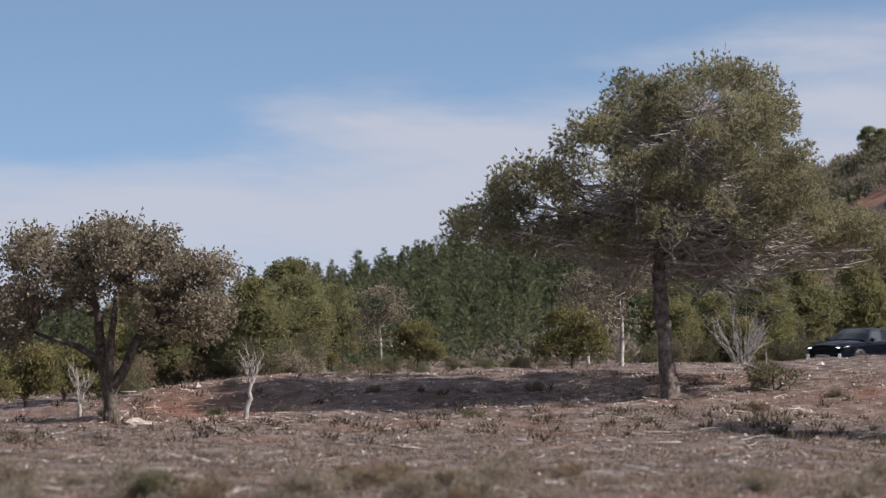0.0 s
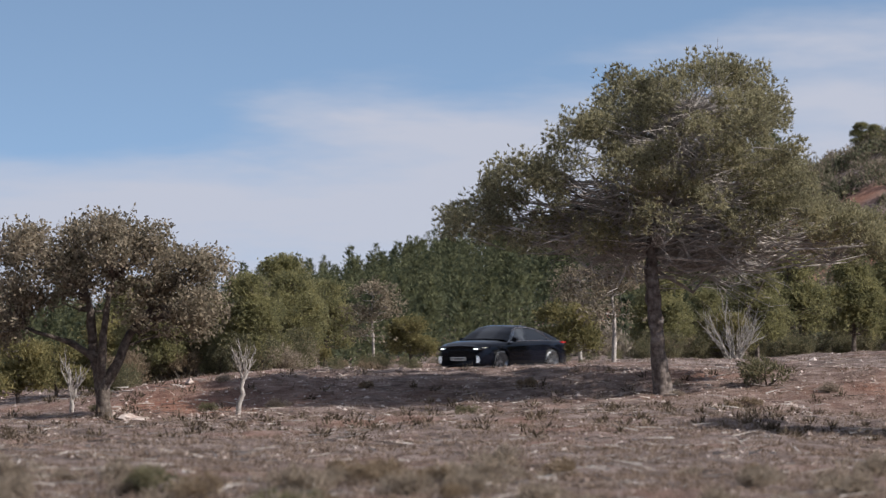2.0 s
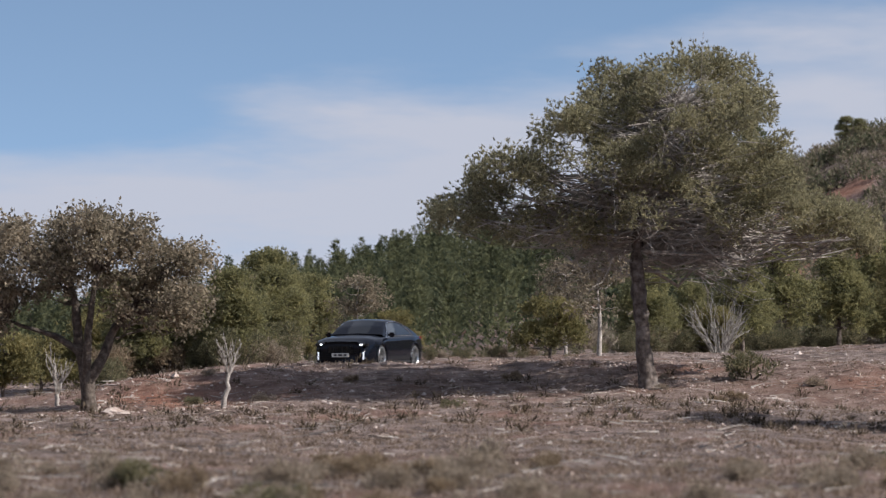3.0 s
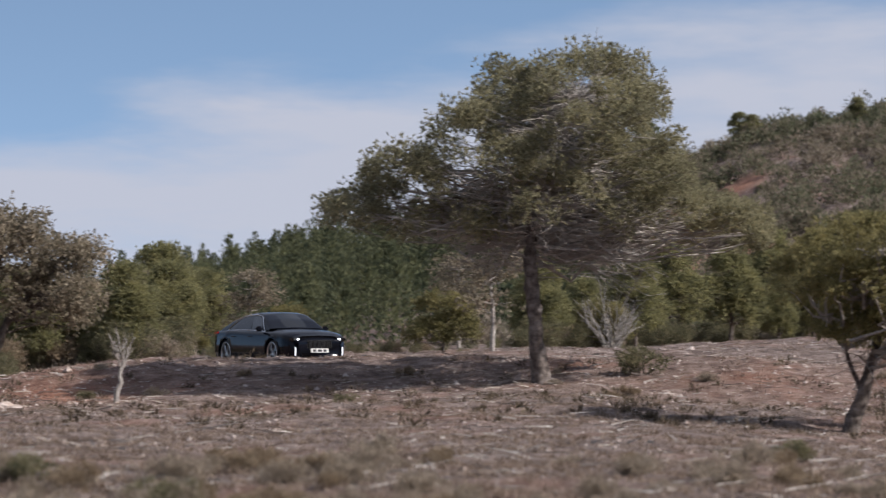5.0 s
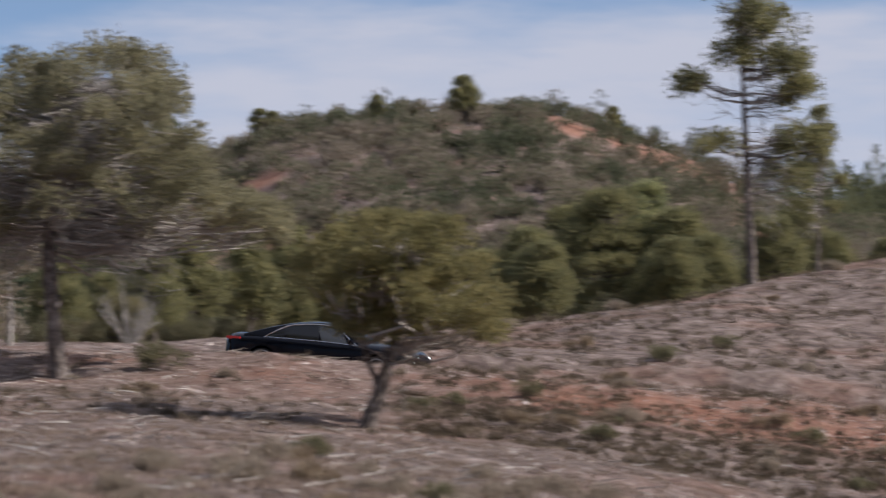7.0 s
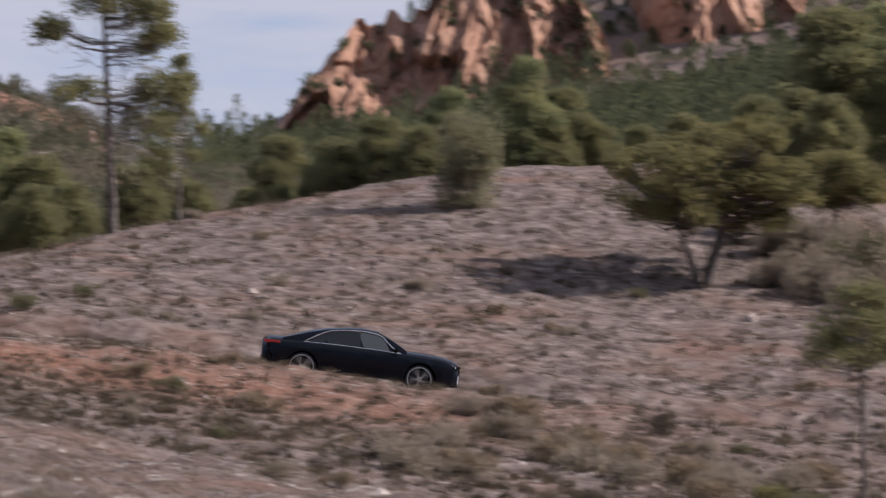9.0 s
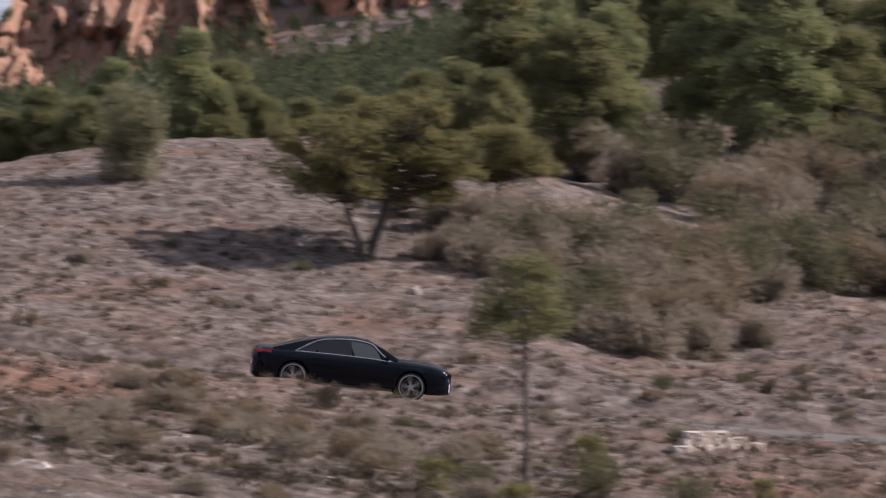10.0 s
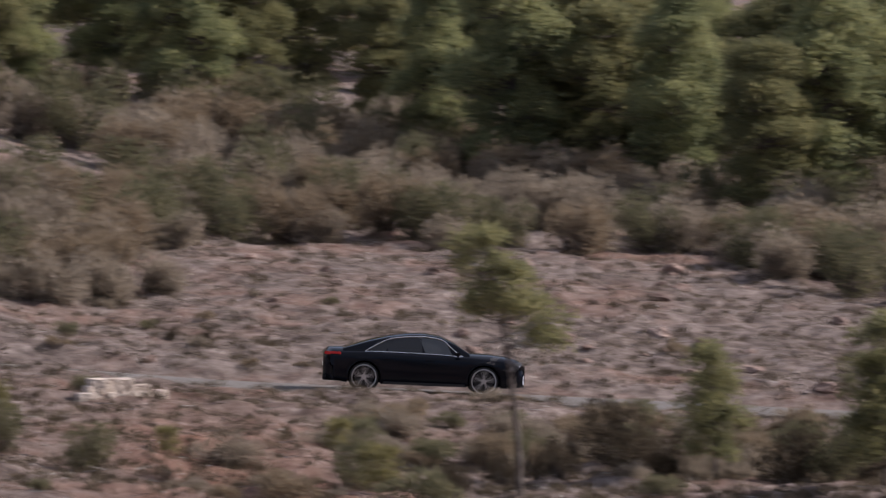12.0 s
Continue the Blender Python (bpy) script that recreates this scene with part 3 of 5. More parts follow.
# the small round pine with a leaning forked trunk
round_pine = make_tree(
    "small_pine", "small round yellow-green pine with a leaning forked trunk", 31,
    [(-0.05, 0, -0.2), (0.05, 0, 0.3), (0.22, 0, 0.75), (0.34, 0, 1.25), (0.5, 0, 1.9), (0.5, 0, 3.0)], 0.165,
    [(0.35, 0, 3.3, 1.35, 1.3, 0.75, 44), (-0.65, 0, 2.8, 0.85, 1.0, 0.6, 24), (1.3, 0, 2.6, 1.05, 1.1, 0.75, 34), (0.3, -0.2, 2.5, 1.2, 1.1, 0.7, 26), (1.5, 0, 1.95, 0.95, 0.9, 0.4, 20), (0.2, 0.2, 1.95, 0.8, 0.8, 0.35, 12)],
    BARK_PINE, NEEDLE_YELLOW, clump=0.4, per=110, count=6, length=0.1, width=0.026, limb_r=0.035, dead=10, deep=2.6, shift=-0.3,
    stems=[([(0.2, 0, 0.7), (0.12, 0.05, 1.0), (-0.05, 0.05, 1.4), (-0.2, 0, 2.2)], 0.07)])
put(round_pine, 8.5, 66.5, scale=0.98)

# the tall thin pine on the hill's shoulder
tall_pine = make_tree(
    "tall_pine", "tall thin pine with whorls of bare branches and an open crown", 41,
    [(0.1, 0, -0.3), (0.0, 0, 1.5), (-0.12, 0, 4), (-0.25, 0, 6.5), (-0.3, 0, 9.3), (-0.25, 0, 11.5)], 0.14,
    [(-0.5, 0, 9.9, 0.9, 0.9, 0.6, 18), (0.3, 0, 8.6, 1.2, 1.0, 0.7, 24), (-1.9, 0, 6.6, 0.5, 0.6, 0.25, 9), (1.2, 0, 7.3, 0.75, 0.8, 0.6, 16), (1.7, 0, 6.2, 0.6, 0.7, 0.6, 14), (1.8, 0, 4.6, 0.8, 0.8, 0.6, 18), (-1.2, 0, 4.5, 0.8, 0.7, 0.35, 9), (-0.4, 0, 7.6, 0.7, 0.7, 0.5, 12), (1.2, 0.2, 3.6, 0.8, 0.8, 0.4, 9), (-0.2, 0, 11.2, 0.6, 0.6, 0.6, 12)],
    BARK_PINE, NEEDLE, clump=0.5, per=84, count=5, length=0.13, width=0.038, flat=0.8, dead=110, limb_r=0.03, fork=0.25)
put(tall_pine, 14.53, 118.8)
again(tall_pine, 15.6, 121.0, 200, 0.47)

# the twin-stemmed pine and its neighbour on the slope
twin = make_tree(
    "twin_pine", "olive-yellow pine with two leaning dark stems on the slope", 51,
    [(0.25, 0, -0.2), (0.35, 0, 0.4), (0.65, 0, 1.4), (0.95, 0, 2.4), (1.2, 0, 3.6)], 0.17,
    [(1.2, 0, 4.1, 1.1, 1.1, 0.7, 34), (2.2, 0, 3.0, 1.1, 1.1, 0.7, 32), (-1.2, 0, 3.4, 1.3, 1.2, 0.6, 34), (0.3, 0.2, 3.1, 1.1, 1.1, 0.8, 26), (-1.4, 0, 2.5, 1.2, 1.1, 0.5, 22), (1.4, -0.2, 2.5, 1.0, 0.9, 0.4, 12), (2.6, 0, 2.4, 0.8, 0.9, 0.4, 13), (-0.9, 0, 1.95, 1.1, 1.0, 0.4, 16), (1.9, 0.2, 1.9, 0.9, 0.9, 0.4, 14), (0.2, 0.4, 2.3, 0.8, 0.9, 0.4, 12)],
    BARK_PINE, NEEDLE_YELLOW, clump=0.42, per=80, count=5, length=0.13, width=0.036, limb_r=0.04, deep=2.2,
    stems=[([(-0.05, 0, -0.2), (-0.2, 0, 0.5), (-0.55, 0, 1.4), (-0.9, 0, 2.4)], 0.11)])
put(twin, 23.85, 112.0, scale=1.06)
umbrella = make_tree(
    "umbrella_pine", "small umbrella-shaped olive pine on the slope", 61,
    [(0, 0, -0.2), (0.05, 0, 0.6), (0.15, 0, 1.3), (0.2, 0, 2.2)], 0.09,
    [(0.2, 0, 2.0, 1.5, 1.3, 0.6, 44), (1.1, 0, 1.35, 1.0, 0.9, 0.45, 24), (-0.6, 0, 1.35, 0.9, 0.9, 0.45, 20), (0.3, 0, 1.0, 0.8, 0.8, 0.3, 10)],
    BARK_PINE, NEEDLE_YELLOW, clump=0.4, per=80, count=5, length=0.12, width=0.034, limb_r=0.03)
put(umbrella, 25.97, 120.3)

# young pines with bare stems below the road
sapling = make_tree(
    "young_pine", "young pine with a thin bare stem and a small bushy head", 71,
    [(0.0, 0, -0.3), (0.02, 0, 1.0), (-0.02, 0, 2.2), (-0.05, 0, 3.6), (0, 0, 4.55)], 0.06,
    [(-0.05, 0, 3.75, 0.72, 0.7, 0.5, 26), (0.0, 0, 4.3, 0.4, 0.4, 0.35, 10), (0.3, 0, 3.35, 0.55, 0.5, 0.25, 10), (-0.6, 0, 3.4, 0.4, 0.4, 0.2, 7)],
    BARK_PINE, NEEDLE, clump=0.34, per=60, count=5, length=0.1, width=0.024, limb_r=0.022, dead=8)
put(sapling, 26.45, 66.7)
leaner = make_tree(
    "young_pine", "thin leaning young pine with a ragged drooping head", 72,
    [(0.15, 0, -0.3), (0.05, 0, 1.0), (-0.15, 0, 2.4), (-0.5, 0, 3.9), (-0.9, 0, 5.3)], 0.065,
    [(-0.85, 0, 4.7, 0.5, 0.5, 0.45, 16), (-0.45, 0, 4.1, 0.6, 0.5, 0.4, 16), (0.2, 0, 3.5, 0.6, 0.5, 0.35, 13), (-0.7, 0, 3.6, 0.4, 0.4, 0.3, 8), (0.5, 0, 3.0, 0.4, 0.4, 0.25, 7)],
    BARK_PINE, NEEDLE, clump=0.36, per=56, count=5, length=0.11, width=0.026, limb_r=0.025, dead=14, deep=1.4)
put(leaner, 35.75, 69.6)
right_pine = make_tree(
    "young_pine", "bushy young pine with bright green tips below the road", 73,
    [(0, 0, -0.2), (0.05, 0, 1.0), (-0.1, 0, 2.2), (-0.2, 0, 3.1)], 0.06,
    [(-0.2, 0, 2.8, 0.4, 0.4, 0.4, 12), (0.1, 0, 2.2, 0.55, 0.5, 0.4, 14), (-0.35, 0, 1.7, 0.55, 0.5, 0.35, 14), (0.35, 0, 1.3, 0.6, 0.5, 0.35, 14), (-0.1, 0, 0.8, 0.6, 0.5, 0.3, 10)],
    BARK_PINE, NEEDLE, clump=0.34, per=64, count=5, length=0.11, width=0.026, limb_r=0.02, deep=1.4)
put(right_pine, 38.9, 75.0, scale=0.88)
for az, d, sc in ((41.6, 72, 1.1), (42.6, 70, 1.2)):
    again(right_pine, az, d, az * 70, sc)
youngling = make_tree(
    "pine_seedling", "round young pine seedling below the road", 74,
    [(0, 0, -0.1), (0, 0, 0.3), (0.02, 0, 0.8)], 0.03,
    [(0, 0, 0.62, 0.3, 0.3, 0.25, 14), (0.12, 0, 0.3, 0.35, 0.3, 0.15, 8)],
    BARK_PINE, NEEDLE_YELLOW, clump=0.2, per=30, count=4, length=0.11, width=0.018, limb_r=0.012, group="pine seedlings")
put(youngling, 27.45, 74.3)
for az, d, sc in ((25.0, 66, 0.9), (32.95, 77, 0.8), (26.3, 63, 0.9), (30.2, 73, 0.7), (33.6, 70, 1.1)):
    again(youngling, az, d, az * 60, sc)

# trees behind the road, built in a few kinds and repeated
bushy = make_tree("bushy_pine", "bushy mid-green pine at the wood's edge", 81, [(0, 0, -0.2), (0.05, 0, 1.2), (0, 0, 2.6), (0.1, 0, 4.4)], 0.12,
    [(0, 0, 3.9, 0.9, 0.9, 0.8, 37), (0.6, 0, 2.8, 1.2, 1.2, 0.8, 44), (-0.8, 0, 2.5, 1.1, 1.1, 0.8, 41), (0.1, 0, 1.6, 1.5, 1.5, 0.7, 44), (0.2, -0.7, 2.6, 1.0, 0.8, 0.9, 24)],
    BARK_PINE, NEEDLE, clump=0.44, per=48, count=5, length=0.14, width=0.044, flat=0.75, limb_r=0.03, group="pines at the wood's edge")
put(bushy, -2.4, 128, turn=20, scale=0.86)
yellow = make_tree("yellow_pine", "young yellow-green bushy pine behind the road", 82, [(0, 0, -0.2), (0, 0, 0.8), (0.05, 0, 2.2)], 0.07,
    [(0, 0, 1.75, 0.8, 0.8, 0.5, 20), (0.35, 0, 1.0, 0.8, 0.8, 0.5, 18), (-0.5, 0, 0.9, 0.7, 0.7, 0.5, 16)],
    BARK_PINE, NEEDLE_YELLOW, clump=0.36, per=60, count=5, length=0.12, width=0.04, limb_r=0.02, group="young pines")
put(yellow, 2.05, 121)
broad = make_tree("broadleaf_tree", "slender bare-limbed tree with sparse brown leaves", 83, [(0, 0, -0.2), (0.03, 0, 1.2), (-0.05, 0, 2.4), (0.05, 0, 3.6)], 0.075,
    [(0, 0, 3.3, 0.9, 0.9, 0.6, 20), (0.6, 0, 2.5, 0.7, 0.8, 0.6, 16), (-0.6, 0, 2.3, 0.7, 0.8, 0.6, 16), (0, -0.4, 1.6, 0.8, 0.6, 0.4, 8)],
    BARK_GREY, OAK_LEAF, kind="leaf", clump=0.5, per=14, count=4, leaf_size=0.1, limb_r=0.03, fork=0.25, group="broadleaf trees")
put(broad, 2.82, 111)
forest_pine = make_tree("forest_pine", "dense dark green pine of the wood", 84, [(0, 0, -0.3), (0.1, 0, 3), (0, 0, 6), (0.1, 0, 9.2)], 0.17,
    [(0, 0, 8.4, 1.0, 1.0, 1.0, 42), (0.5, 0, 6.9, 1.5, 1.5, 0.9, 55), (-0.7, 0, 5.6, 1.7, 1.7, 0.9, 59), (0.6, 0, 4.3, 1.9, 1.9, 0.8, 59), (-0.3, 0, 3.0, 1.9, 1.9, 0.7, 46), (0, 0, 1.7, 1.7, 1.7, 0.7, 34)],
    BARK_PINE, NEEDLE_DARK, clump=0.6, per=44, count=5, length=0.18, width=0.058, flat=0.75, limb_r=0.04, group="pines of the wood")
put(forest_pine, 30.5, 165)
forest_pine_b = make_tree("forest_pine", "broad mid-green pine of the wood", 85, [(0, 0, -0.3), (-0.1, 0, 2.5), (0.1, 0, 5), (0, 0, 7.6)], 0.16,
    [(0.2, 0, 7.0, 1.5, 1.5, 0.9, 59), (1.1, 0, 5.6, 1.4, 1.4, 0.8, 50), (-1.1, 0, 5.2, 1.5, 1.5, 0.8, 55), (0.2, 0.2, 4.0, 2.0, 2.0, 0.7, 59), (-0.2, 0, 2.6, 1.7, 1.7, 0.6, 38), (0.2, 0, 1.3, 1.6, 1.6, 0.6, 34)],
    BARK_PINE, NEEDLE, clump=0.56, per=44, count=5, length=0.175, width=0.055, flat=0.75, limb_r=0.04, group="pines of the wood")
put(forest_pine_b, 37.0, 150)

g = np.random.default_rng(101)
# edge of the wood behind the road, left part: bearing, distance, kind, size
EDGE_TREES = [
    (-3.5, 124, bushy, 0.58), (-1.75, 132, bushy, 0.68), (-2.75, 138, forest_pine_b, 0.42), (-4.6, 130, bushy, 0.8), (-6.6, 104, yellow, 0.95), (-7.3, 100, yellow, 0.9), (-6.0, 108, yellow, 0.9), (-5.2, 112, yellow, 1.0), (-0.4, 125, yellow, 0.8),
    (5.1, 132, bushy, 0.75), (5.6, 138, bushy, 0.9), (6.6, 140, bushy, 0.85), (7.1, 150, forest_pine_b, 0.6), (3.6, 130, bushy, 0.7), (4.6, 130, yellow, 0.8),
    (-2.9, 122, broad, 0.8), (-1.0, 122, broad, 0.75), (2.3, 124, broad, 0.85), (-4.9, 116, broad, 0.6), (7.9, 145, yellow, 1.2), (-2.1, 118, yellow, 0.7),
    (12.3, 150, forest_pine_b, 0.85), (12.9, 158, forest_pine, 0.8), (11.7, 160, forest_pine_b, 0.7), (13.4, 150, bushy, 1.1), (11.0, 140, bushy, 0.85), (10.3, 145, bushy, 0.8), (15.3, 150, bushy, 1.0), (13.9, 140, bushy, 0.8),
    (16.0, 155, broad, 0.8), (16.7, 150, bushy, 0.62), (17.2, 158, forest_pine_b, 0.62), (18.1, 150, bushy, 0.8), (18.8, 148, forest_pine_b, 0.52), (19.4, 146, bushy, 0.75), (19.9, 150, forest_pine, 0.52), (21.1, 148, forest_pine, 0.6), (21.7, 150, forest_pine_b, 0.55), (22.3, 150, bushy, 0.6), (22.9, 152, bushy, 0.6), (23.6, 150, bushy, 0.7), (24.2, 154, forest_pine_b, 0.42), (24.8, 150, bushy, 0.85), (25.4, 156, forest_pine_b, 0.55), (25.9, 150, bushy, 0.9), (24.5, 165, forest_pine, 0.42), (25.2, 170, forest_pine, 0.5), (14.9, 132, bushy, 0.7),
]
for az, d, kind, s in EDGE_TREES:
    again(kind, az, d, float(g.uniform(0, 360)), s * float(g.uniform(0.92, 1.08)))
# the wood on the slope beyond the shrubs
for row, (d, az0, az1, step) in enumerate([(140, 38.5, 43.5, 1.2), (155, 34.5, 43.5, 1.0), (160, 26.2, 28.5, 0.9), (172, 26.0, 44, 0.9), (192, 26.0, 44, 1.0), (222, 25.8, 44, 1.1)]):
    for az in np.arange(az0, az1, step):
        again(forest_pine if g.random() < 0.45 else forest_pine_b, float(az + g.uniform(-0.4, 0.4)), float(d + g.uniform(-6, 6)), float(g.uniform(0, 360)), float(g.uniform(0.7, 1.15)))


def far_woods():
    """The pine wood on the far ridge, too many to count: one mesh of ragged cones."""
    g = np.random.default_rng(5)
    verts, faces, base = [], [], 0
    rows = [(d, az) for d in np.arange(235, 640, 11.0) for az in np.arange(-9, 5.5, 0.37 * 450 / d)]
    rows += [(d, az) for d in np.arange(370, 600, 12.0) for az in np.arange(15, 27, 0.46 * 450 / d)]
    rows += [(d, az) for d in np.arange(600, 790, 12.0) for az in np.arange(19.5, 28, 0.5 * 450 / d)]
    rows += [(d, az) for d in np.arange(185, 372, 10.0) for az in np.arange(20.0, 28.0, 0.42 * 420 / d)]
    az = np.array([r[1] for r in rows]) + g.uniform(-0.3, 0.3, len(rows))
    d = np.array([r[0] for r in rows]) + g.uniform(-5, 5, len(rows))
    p = spots(az, d)
    for q in p:
        h, r = g.uniform(6.5, 10.0), g.uniform(1.4, 2.2)
        if q[1] < 330:
            h *= 0.6
        if math.hypot(q[0], q[1]) > 592 and 22.2 < math.degrees(math.atan2(q[0], q[1])) < 25.7:      # only scrub at the foot of the rock
            h *= 0.3
        close = math.hypot(q[0], q[1]) < 372 and q[0] > 50
        n = 400
        t = g.uniform(0, 1, n) ** 0.85
        a = g.uniform(0, 2 * np.pi, n)
        rad = r * (1.0 - t) ** 0.55 * g.uniform(0.35, 1.1, n) * (0.8 + 0.35 * np.sin(3 * a + q[0]))
        c = q + np.stack([rad * np.cos(a), rad * np.sin(a), h * (0.12 + 0.88 * t) - 0.18 * rad], 1)
        o = np.stack([np.cos(a), np.sin(a), 0 * a + 0.9], 1)
        v, f = blades(c, o, g, 1, 0.32 if close else 0.42, 0.14 if close else 0.2, 0.8)
        verts.append(v)
        faces.append(f + base)
        base += len(v)
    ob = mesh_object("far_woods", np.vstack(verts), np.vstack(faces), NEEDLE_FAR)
    return tagged(ob, "dense dark green pine wood on the far ridge", "woods", kind="stuff")


far_woods()


def hill_scrub():
    """Scrub and stunted trees all over the rocky hill: one mesh of leafy mounds."""
    g = np.random.default_rng(6)
    n = 3600
    az, d = g.uniform(2.5, 21.0, n), g.uniform(170, 350, n)
    bare = fbm(d * np.sin(np.radians(az)) / 14, d * np.cos(np.radians(az)) / 9, 3) > 0.32
    az, d = az[~bare], d[~bare]
    p = spots(az, d)
    verts, faces, base = [], [], 0
    for q in p:
        r, h = g.uniform(0.6, 1.7), g.uniform(0.7, 2.1)
        if g.random() < 0.06:
            h *= 1.7
        u = unit(g, 230)
        u[:, 2] = np.abs(u[:, 2])
        c = q + u * [r, r, h] * g.uniform(0.6, 1.05, (230, 1))
        v, f = blades(c, u + [0, 0, 0.4], g, 1, 0.3, 0.17, 0.9)
        verts.append(v)
        faces.append(f + base)
        base += len(v)
    ob = mesh_object("hill_scrub", np.vstack(verts), np.vstack(faces), SCRUB_HILL)
    return tagged(ob, "dense olive and brown scrub on the rocky hill", "scrub", kind="stuff")


hill_scrub()
# single trees on the hill's skyline
hill_tree = again(bushy, 9.98, 304, 40, 0.85)
for az, s in ((6.75, 0.95), (6.95, 0.75), (6.2, 0.7), (7.9, 0.6), (8.6, 0.75), (8.9, 0.7), (11.2, 0.55), (5.6, 0.8), (5.2, 0.9), (4.6, 0.9), (9.2, 0.6), (12.35, 0.8), (12.6, 0.7)):
    again(forest_pine_b if s > 0.7 else bushy, az, 304, az * 77, s * 0.42)


def cliff_mass(name, label, bearings, rims, feet, d, seed, period, recede):
    """A rock massif between bearings: leaning buttresses whose long faces turn to the right, cut by gullies, with a broken rim and a back that falls away. rims, feet: heights at the bearings."""
    n, m = 340, 170
    A, V = np.meshgrid(np.linspace(bearings[0], bearings[-1], n), np.linspace(0, 1.35, m), indexing="ij")
    o = seed * 3.7
    across = np.radians(A) * d                                       # metres along the wall
    rim, foot = np.interp(A, bearings, rims), np.interp(A, bearings, feet)
    rim = rim + 0.22 * (rim - foot) * fbm(across / 5 + o, across * 0 + o, 4)
    up = np.clip(V, 0, 1)
    lean = across / period + 0.9 * up + 1.1 * fbm(across / 11 + o, up * 2.2 + o, 3)
    saw = lean - np.floor(lean)
    big = period * 0.5 * np.where(saw < 0.86, saw, 0.86 * (1 - saw) / 0.14)
    lean = across / (period * 0.27) + 1.4 * up + 1.3 * fbm(across / 4 + o, up * 5 + o, 3)
    saw = lean - np.floor(lean)
    small = period * 0.13 * np.where(saw < 0.8, saw, 0.8 * (1 - saw) / 0.2)
    ledge = 3.0 * np.floor(up * 6 + 2.2 * fbm(across / 7 + o, up * 3, 3)) / 6
    crag = -2.6 * np.abs(fbm(across / 3.6 + o, V * 6 + o, 3)) - 0.9 * np.abs(fbm(across / 1.3 + o, V * 20 + o, 3)) + recede * (across - across[0, 0])
    ends = np.clip((A - bearings[0]) / 1.0, 0, 1)
    back = np.clip(V - 1, 0, 1)
    away = d + big + small + ledge + crag + up**1.3 * (rim - foot) * 0.5 + 30 * (1 - ends) ** 2 + back * 160
    side = np.radians(A) + 1.2 * fbm(across / 3 + o, V * 12 + o + 5, 3) / d
    z = foot + up * (rim - foot) - back * (rim - foot) * 2.6
    idx = np.arange(n * m).reshape(n, m)
    f = np.stack([idx[:-1, :-1], idx[1:, :-1], idx[1:, 1:], idx[:-1, 1:]], -1).reshape(-1, 4)
    ob = mesh_object(name, np.stack([away * np.sin(side), away * np.cos(side), z], -1).reshape(-1, 3), f, CLIFF)
    return tagged(ob, label, "cliff", kind="structure")


def cliff_scrub(cliffs):
    """Dark scrub that clings to ledges and gullies of the rock."""
    g = np.random.default_rng(12)
    verts, faces, base = [], [], 0
    for ob, n in cliffs:
        co = np.empty(len(ob.data.vertices) * 3)
        ob.data.vertices.foreach_get("co", co)
        co = co.reshape(340, 170, 3)[:, 8:126].reshape(-1, 3)
        for k in g.integers(0, len(co), n):
            q = np.array(ob.matrix_basis @ Vector(co[k]))
            r = g.uniform(0.7, 1.9)
            u = unit(g, 70)
            v, f = blades(q + u * r * [1, 1, 0.8] * g.uniform(0.4, 1, (70, 1)), u + [0, 0, 0.5], g, 1, 0.8, 0.4, 0.8)
            verts.append(v)
            faces.append(f + base)
            base += len(v)
    return tagged(mesh_object("cliff_scrub", np.vstack(verts), np.vstack(faces), NEEDLE_FAR), "dark green scrub clinging to the red cliffs", "scrub", kind="stuff")


front_cliff = cliff_mass("cliff", "red porphyry cliff with gullies and leaning buttresses", [16.7, 17.2, 17.9, 18.4, 19.2, 19.7, 20.3, 21.0, 21.6, 22.0, 22.4], [20, 28, 39, 46, 49, 54, 60, 63, 58, 50, 40], [12, 14, 14, 15, 16, 18, 20, 22, 26, 30, 32], 600, 2, 15, 0.22)
back_cliff = cliff_mass("cliff", "higher red porphyry rock wall behind", [22.8, 23.2, 23.8, 24.4, 25.0, 25.5], [52, 68, 76, 78, 70, 56], [32, 33, 35, 38, 41, 44], 622, 5, 9, 0.5)
cliff_scrub([(front_cliff, 110), (back_cliff, 16)])


# ---- shrubs of the slope and the foreground ----
shrub_a = put(make_shrub("dry_shrub", "rounded dry grey-brown shrub", 201, 1.3, 1.7, SHRUB_DRY, 1100, 6, 0.2, 0.024, 40, group="dry shrubs"), 28.0, 112)
shrub_b = put(make_shrub("dry_shrub", "tall brown dry shrub with lighter tips", 202, 1.2, 2.1, BROWN_LEAF, 1000, 6, 0.18, 0.026, 40, group="dry shrubs"), 29.4, 110)
shrub_c = put(make_shrub("olive_shrub", "olive-green shrub among dry ones", 203, 1.4, 1.8, SHRUB_GREEN, 1100, 6, 0.17, 0.028, 24, group="olive shrubs"), 27.6, 114)
low_a = put(make_shrub("heath_bush", "low dry heath bush on stony earth", 204, 0.45, 0.42, SHRUB_DRY, 420, 6, 0.1, 0.012, 12, group="heath bushes"), 1.0, 48)
low_b = put(make_shrub("heath_bush", "low olive heath bush on stony earth", 205, 0.45, 0.4, SHRUB_GREEN, 420, 6, 0.085, 0.014, 10, group="heath bushes"), 15.5, 80)
low_c = put(make_shrub("heath_bush", "low brown withered bush on stony earth", 206, 0.4, 0.36, BROWN_LEAF, 380, 6, 0.085, 0.013, 10, group="heath bushes"), 18.5, 96)

g = np.random.default_rng(303)
